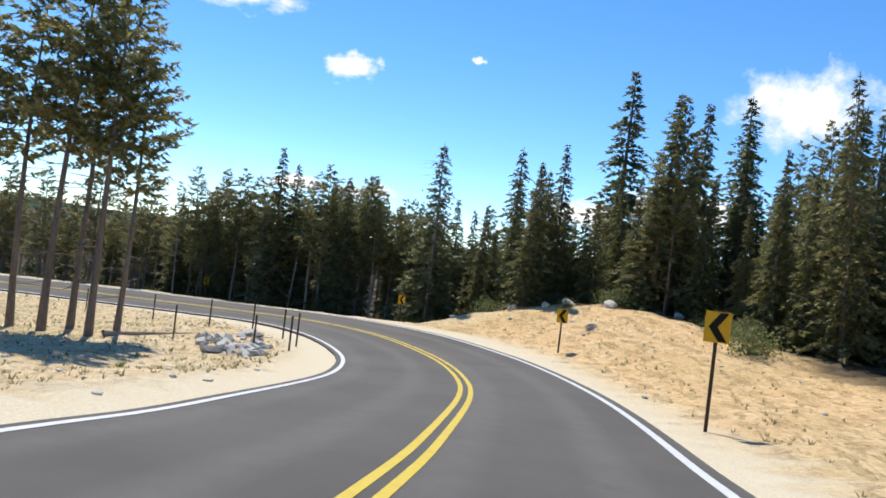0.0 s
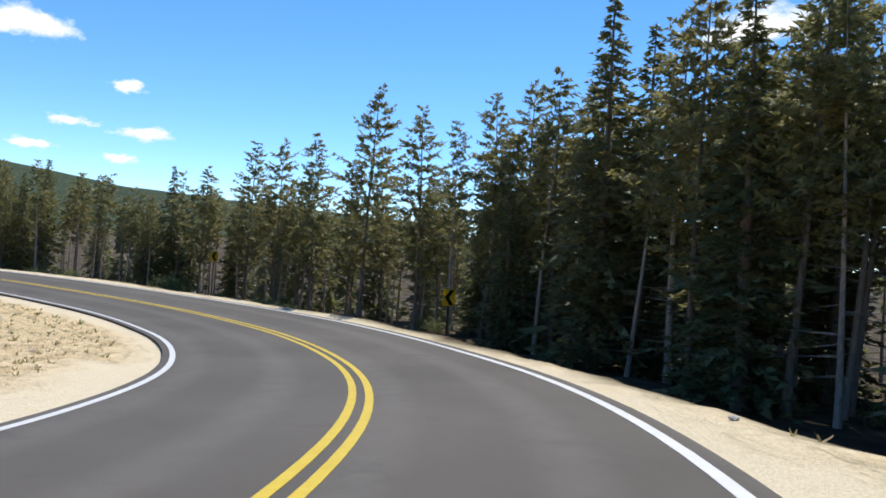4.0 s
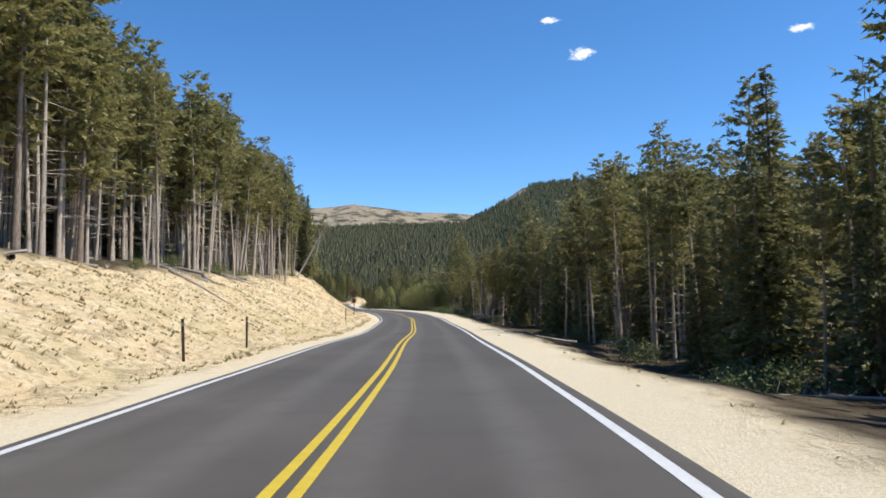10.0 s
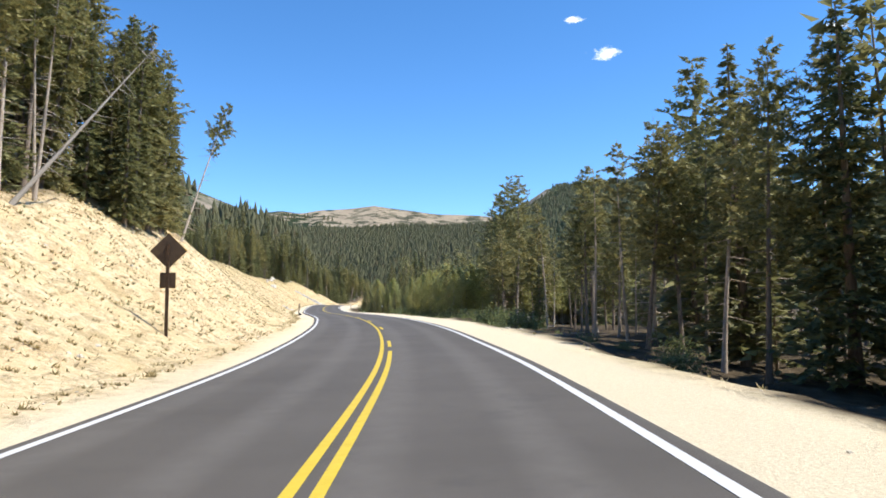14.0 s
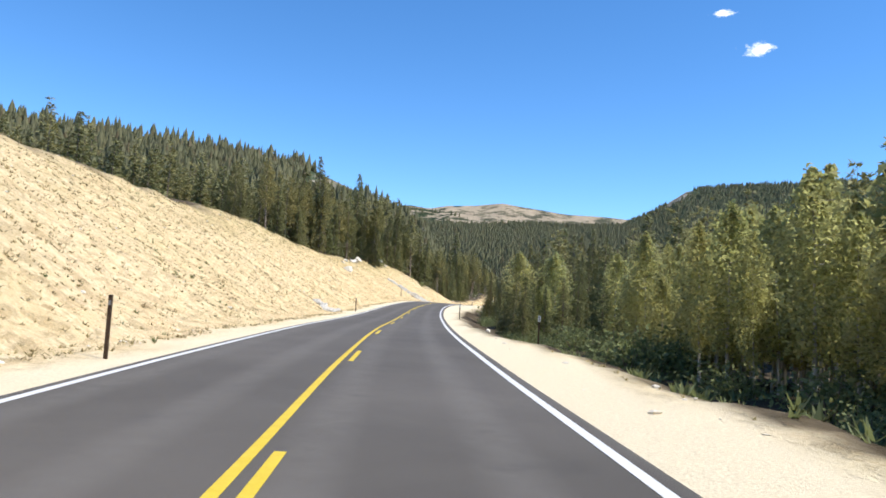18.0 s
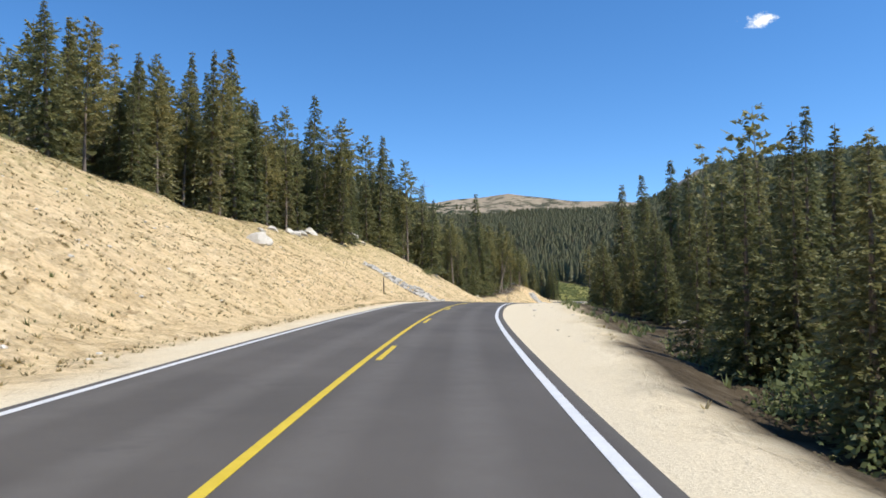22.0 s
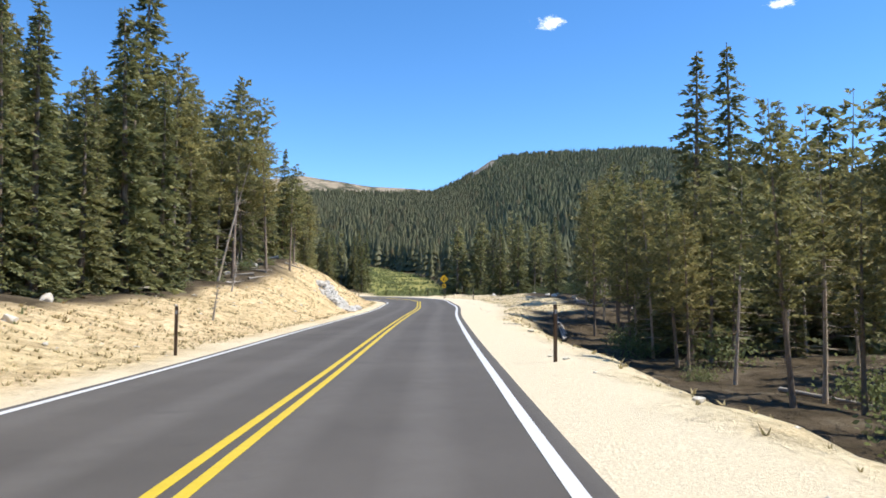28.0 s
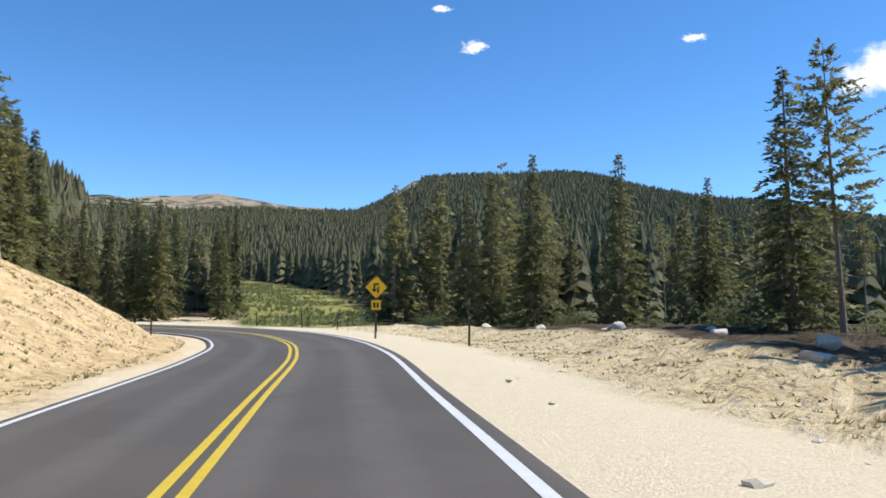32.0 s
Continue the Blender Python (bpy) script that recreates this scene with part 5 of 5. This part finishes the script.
def boulder(x, y, size, sink=0.7):
    size *= 0.62 if y < -150 else 0.9
    k = int(rng.integers(0, len(ROCKS)))
    ob = new("boulder", ROCKS[k])
    s = 0.62 * size * (0.8 + 0.5 * rng.random())
    ob.matrix_world = pose(x, y, height(x, y) + s * 0.4 - sink * s * 0.4, 12 * float(rng.random()), 12 * float(rng.random()), 360 * float(rng.random())) @ Matrix.Diagonal((s, s, s, 1))
    tagged(ob, "pale weathered granite boulder lying on the sandy slope", "boulder", "boulders along the road")


for x, y, size in ((-24.5, 168.9, 1.7), (-23.7, 165.6, 1.3), (-26.3, 156.3, 1.6), (-26.0, 152.5, 0.9), (-25.8, 149.0, 1.2), (-25.4, 145.0, 0.9), (-25.6, 141.0, 1.1), (-25.2, 136.5, 0.9), (-22.9, 130.8, 1.2), (-22.5, 127.8, 1.4), (-22.0, 164.5, 0.7),
                   (-0.9, 57.4, 0.22), (-0.6, 60.5, 0.18), (-53.3, -159.9, 0.6), (-46.8, -163.0, 0.75), (19.8, 236.6, 0.45),
                   (-41.7, -160.8, 0.9), (-45.0, -162.3, 0.8), (-48.0, -163.6, 1.2), (-50.5, -164.2, 1.0), (-53.6, -165.5, 0.7), (-56.0, -166.0, 1.1), (-59.0, -166.2, 0.7), (-63.0, -166.0, 0.8), (-39.5, -160.2, 0.4), (-47.0, -160.5, 0.35), (-51.0, -161.0, 0.3), (-67.0, -164.5, 0.7),
                   (26.5, 254.6, 0.7), (26.8, 263.0, 0.6), (24.8, 266.5, 0.5), (25.0, 246.0, 0.6), (23.5, 240.0, 0.5), (27.5, 249.5, 0.4), (22.6, 268.5, 0.5), (28.0, 258.5, 0.5), (24.0, 236.0, 0.6), (21.0, 228.0, 0.5),
                   (-9.5, 196.5, 0.4), (-8.5, 190.5, 0.35), (-6.0, 222.0, 0.5), (-4.5, 226.0, 0.45), (-7.0, 217.5, 0.4)):
    boulder(x, y, size)


def riprap(u0, u1, d0, d1, count, size, label, slant=0.0):
    """A band of broken rock across the cut slope."""
    x, y = beside(u0, d0)
    bed = thing("riprap", pose(x, y, height(x, y)), label, "rock drain")
    inv = bed.matrix_world.inverted()
    for _ in range(count):
        f, w = rng.random(), rng.random() - 0.5
        u, d = u0 + (u1 - u0) * (0.5 + w * (0.7 + 0.6 * f)) + slant * (1 - f), d0 + (d1 - d0) * f
        px, py = beside(u, d)
        s = size * (0.5 + 1.1 * rng.random()**2)
        ob = new("stone", BROKEN[int(rng.integers(0, 8))])
        ob.parent = bed
        ob.matrix_basis = inv @ pose(px, py, height(px, py) + (0.05 + 0.35 * rng.random()) * s, *(float(a) for a in (rng.random(3) - 0.5) * (70, 70, 360))) @ Matrix.Diagonal((s, s, s * 0.7, 1))


riprap(26.5, 26.76, -12.7, -5.3, 296, 0.21, "band of pale broken rock running down the cut slope")
riprap(31.82, 32.2, -7.8, -4.6, 290, 0.24, "band of pale broken rock running down the bank", 0.2)
riprap(2.6, 3.6, -7.8, -5.6, 120, 0.17, "scattered pale rock on the gravel inside the bend")
riprap(8.5, 9.0, -8.6, -7.2, 46, 0.2, "pale broken rock at the foot of the bank")
riprap(21.5, 21.78, -6.9, -5.2, 110, 0.2, "patch of pale broken rock at the foot of the cut slope")

# ---- culvert end ----
culvert = thing("culvert_pipe", on_ground(-7.4, 23.6, 10) @ pose(0, 0, -0.04) @ Matrix.Scale(0.5, 4), "black corrugated culvert pipe end at the foot of the slope", "culvert")
bm = bmesh.new()
for k in range(9):
    for r0_, r1_ in ((0.26, 0.29), (0.29, 0.26)):
        a = -0.45 + 0.1 * k + (0.05 if r0_ == 0.29 else 0)
        bmesh.ops.create_cone(bm, cap_ends=False, segments=18, radius1=r0_, radius2=r1_, depth=0.05, matrix=pose(0, a, 0.24, 90, 0, 0))
part("pipe", bm, BLACKSIGN, culvert)
bm = bmesh.new()
bmesh.ops.create_circle(bm, cap_ends=True, segments=18, radius=0.25, matrix=pose(0, 0.4, 0.24, 90, 0, 0))
part("pipe_end", bm, BLACKSIGN, culvert)


# ---- dead wood ----
def log(x0, y0, x1, y1, r, lift=0.0, lift1=None, label="grey weathered fallen tree trunk on the forest floor", twigs=True):
    g = np.random.default_rng(int(abs(x0 * 31 + y0 * 7)) + 1)
    z0, z1 = height(x0, y0) + r * 0.8 + lift, height(x1, y1) + r * 0.6 + (lift if lift1 is None else lift1)
    a, b = Vector((x0, y0, z0)), Vector((x1, y1, z1))
    L = (b - a).length
    tv, tt, _ = trunk_mesh(g, L, r, 0.006, 8, int(6 + L) if twigs else 0, 0.2, 0.95)
    ob = new("fallen_log", np_mesh("fallen_log", tv, tt, [DEADWOOD], True))
    ob.matrix_world = Matrix.Translation(a) @ (b - a).to_track_quat("Z", "Y").to_matrix().to_4x4()
    tagged(ob, label, "log", "fallen logs")


def snag(x, y, tall, lean=0.0, turn=0.0, label="bare grey dead standing tree with broken twigs"):
    tv, tt = snag_shape(int(abs(x * 13 + y)) + 3, tall)
    ob = new("dead_tree", np_mesh("dead_tree", tv, tt, [DEADWOOD], True))
    ob.matrix_world = on_ground(x, y) @ pose(0, 0, 0, 0, lean, turn)
    tagged(ob, label, "dead tree", "dead trees")


snag(-36.4, -162.2, 12.5)
snag(-22.3, -161.5, 5.5, 22, -60, "leaning dead tree trunk at the forest edge")
snag(-17.1, 184.5, 14.5)
snag(-13.5, -24.0, 9.5, 38, 50, "leaning dead pine trunk caught in the trees")
snag(-15.5, -20.0, 7.0, 15, 200)
snag(-4.9, 210.6, 2.0, 10, 40, "short broken grey stump")
snag(-4.8, 200.4, 1.4, 6, 10, "short broken grey stump")
snag(10.5, -76.0, 3.0, 24, -30, "leaning pale dead sapling")
snag(9.8, -74.5, 2.4, 10, -30, "leaning pale dead sapling")
for k in range(70):
    side = k % 2
    u = 8.6 + 7.0 * rng.random() if not side else (10 + 18 * rng.random())
    d = -13.5 - 6 * rng.random() if not side else (9.5 if u < 16 else 12.5) + 5 * rng.random()
    if k % 5 == 4:
        u, d = 28.4 + 4.5 * rng.random(), (-11.5 - 4 * rng.random()) if k % 2 else 10 + 6 * rng.random()
    x, y = beside(u, d)
    a, ln = rng.random() * 6.3, 1.5 + 4 * rng.random()
    log(x, y, x + ln * math.cos(a), y + ln * math.sin(a), 0.06 + 0.09 * rng.random())


# cut logs left along the edge of the bank
for x0, y0, x1, y1, r in ((11.6, 206.4, 13.3, 211.9, 0.08), (12.0, 207.2, 13.9, 213.4, 0.07), (12.7, 209.0, 14.3, 214.6, 0.08), (13.2, 211.4, 15.0, 217.4, 0.07), (14.0, 214.0, 15.6, 218.6, 0.06)):
    log(x0, y0, x1, y1, r, 0.02, None, "long pale cut log lying along the bank edge", False)
log(-49.4, -140.6, -48.3, -144.0, 0.09, 0.0, None, "dark fallen trunk lying on the dirt under the pines", False)
for k in range(26):
    x, y = beside(31.0 + 1.6 * rng.random(), -9.6 - 4.5 * rng.random())
    a, ln = rng.random() * 6.3, 0.8 + 1.8 * rng.random()
    log(x, y, x + ln * math.cos(a), y + ln * math.sin(a), 0.04 + 0.05 * rng.random(), label="broken grey branch on the top of the bank")
for k in range(30):
    x, y = beside(8.8 + 4.5 * rng.random(), -12.6 - 5.0 * rng.random())
    a, ln = rng.random() * 6.3, 1.0 + 3.2 * rng.random()
    log(x, y, x + ln * math.cos(a), y + ln * math.sin(a), 0.05 + 0.06 * rng.random())


# ---- brush, dry grass, loose stones ----
def tufts(name, label, count, blades, size, material, test, box_, seed, upright=0.7, near=True):
    g = np.random.default_rng(seed)
    x = box_[0] + (box_[1] - box_[0]) * g.random(count)
    y = box_[2] + (box_[3] - box_[2]) * g.random(count)
    if near:
        k = g.integers(0, len(LP), count)
        off = (4.5 + 18 * g.random(count)) * np.where(g.random(count) < 0.7, -1, 1)
        x, y = LP[k, 0] + LR[k, 0] * off, LP[k, 1] + LR[k, 1] * off
    z, sand, gravel, meadow, u, d = ground(x, y)
    keep = test(u, d, sand, gravel, meadow, wave(x, y, 0.4))
    c = np.column_stack([x, y, z])[keep]
    n = len(c)
    if not n:
        return
    s = size * (0.5 + 0.9 * g.random(n))
    a = g.random((n, blades)) * 6.283
    out = s[:, None] * (0.25 + 0.6 * g.random((n, blades)))
    up = s[:, None] * upright * (0.5 + 0.7 * g.random((n, blades)))
    w = s[:, None] * 0.13
    b = c[:, None, :] + np.stack([0.2 * out * np.cos(a), 0.2 * out * np.sin(a), 0 * a - 0.02], -1)
    tip = c[:, None, :] + np.stack([out * np.cos(a), out * np.sin(a), up], -1)
    sd = np.stack([-np.sin(a) * w, np.cos(a) * w, 0 * a], -1)
    v = np.stack([b - sd, b + sd, tip], 2).reshape(-1, 3)
    t = np.arange(len(v)).reshape(-1, 3)
    tagged(new(name, np_mesh(name, v, t, [material])), label, "vegetation", kind="stuff")


tufts("dry_grass", "short dry straw-coloured grass tufts on the cut slopes", 70000, 4, 0.15, STRAW, lambda u, d, s, g, m, w: (s > 0.6) & (g < 0.4) & (np.abs(d) < 26), (-85, 40, -180, 290), 3, 0.45)
tufts("mulch_clumps", "brown straw mulch clumps on the cut slope", 110000, 4, 0.2, MULCH, lambda u, d, s, g, m, w: (s > 0.5) & (g < 0.3) & (np.abs(d) < 22) & (((d < 0) & (u > 8) & (u < 35)) | ((d > 0) & (u > 30.4) & (u < 34.6))), (-85, 40, -180, 290), 13, 0.3)
tufts("wood_debris", "scattered wood chips and sticks on the bank", 60000, 2, 0.4, DEADWOOD, lambda u, d, s, g, m, w: (s > 0.3) & (d > 6.2) & (d < 13) & (u > 30.4) & (u < 34.6), (-85, 40, -180, 290), 14, 0.12)
tufts("verge_grass", "green grass and weeds at the forest edge", 60000, 7, 0.34, SHRUB, lambda u, d, s, g, m, w: (d > 6.8) & (d < 11) & (g < 0.4) & (u > 16) & (u < 28) & (w > -0.35), (-85, 40, -180, 290), 15)
tufts("green_grass", "sparse green grass tufts on the sand", 9000, 6, 0.17, SHRUB, lambda u, d, s, g, m, w: (s > 0.3) & (g < 0.3) & (np.abs(d) < 24) & (w > 0.35), (-85, 40, -180, 290), 4)
tufts("meadow_grass", "tall green meadow grass", 16000, 7, 0.6, SHRUB, lambda u, d, s, g, m, w: (m > 0.5) & (w > -0.1), (5, 70, 270, 420), 5, 0.7, False)


def bush_mesh(seed):
    g = np.random.default_rng(seed)
    n = 760
    c = g.standard_normal((n, 3)) * (0.45, 0.45, 0.3) + (0, 0, 0.55)
    c[:, 2] = np.abs(c[:, 2])
    w = 0.042 + 0.035 * g.random(n)
    e1 = g.standard_normal((n, 3))
    e1 /= np.linalg.norm(e1, axis=1)[:, None]
    e2 = np.cross(e1, g.standard_normal((n, 3)))
    e2 /= np.linalg.norm(e2, axis=1)[:, None]
    v = np.stack([c - e1 * w[:, None], c + e2 * w[:, None] * 0.6, c + e1 * w[:, None], c - e2 * w[:, None] * 0.6], 1).reshape(-1, 3)
    k = np.arange(n)[:, None] * 4
    leaves = np_mesh("foliage", v, np.concatenate([k + (0, 1, 2), k + (0, 2, 3)]), [SHRUB])
    bm = bmesh.new()
    for j in range(7):
        a, r = 0.9 * j + 0.5 * g.random(), 0.25 + 0.4 * g.random()
        tube(bm, (0.05 * math.cos(a), 0.05 * math.sin(a), 0.0), (r * math.cos(a), r * math.sin(a), 0.6 + 0.4 * g.random()), 0.018, 0.006, 5)
    stems = bpy.data.meshes.new("stem")
    bm.to_mesh(stems)
    bm.free()
    stems.materials.append(BARK)
    return leaves, stems


BUSHES = [bush_mesh(k) for k in range(5)]
for u0, u1, d0, d1, count, size in ((16.8, 22.5, 9.2, 12.5, 46, 1.3), (20.6, 23.2, 7.4, 10, 34, 1.0), (23.2, 27.0, 11.5, 14.5, 12, 1.0), (26.8, 31, 9.5, 14, 18, 1.0), (0.0, 4.2, 11, 15, 24, 1.0), (4.5, 16, 8.3, 12, 40, 0.8), (8, 16, -13, -18, 16, 0.7), (27.8, 33, -11, -15, 18, 0.8), (31, 37, 17, 22, 26, 1.2)):
    for _ in range(count):
        x, y = beside(u0 + (u1 - u0) * rng.random(), d0 + (d1 - d0) * rng.random())
        s = size * float(0.5 + 0.8 * rng.random())
        ob = thing("shrub", pose(x, y, height(x, y) - 0.08, 0, 0, float(rng.random() * 360)) @ Matrix.Diagonal((s, s, s * 0.9, 1)), "low green leafy shrub at the edge of the trees", "shrub", "roadside shrubs")
        for part_name, me in zip(("foliage", "stem"), BUSHES[int(rng.integers(0, 5))]):
            new(part_name, me).parent = ob


def scatter_stones(count, seed, box_):
    g = np.random.default_rng(seed)
    shapes = []
    for me in CHIPS:
        v = np.array([q.co for q in me.vertices])
        t = np.array([q.vertices for q in me.polygons])
        shapes.append((v, t))
    x = box_[0] + (box_[1] - box_[0]) * g.random(count)
    y = box_[2] + (box_[3] - box_[2]) * g.random(count)
    z, sand, gravel, meadow, u, d = ground(x, y)
    keep = (sand > 0.5) & (np.abs(d) > 4.4) & (np.abs(d) < 24)
    p = np.column_stack([x, y, z])[keep]
    n = len(p)
    v, t = join_copies(shapes, p, g.integers(0, len(shapes), n), g.random(n) * 6.3, 0.03 + 0.11 * g.random(n)**4, np.ones(n))
    tagged(new("loose_stones", np_mesh("loose_stones", v, t, [STONE])), "small loose stones scattered over the sandy slopes", "stones", kind="stuff")


scatter_stones(24000, 9, (-85, 40, -180, 290))
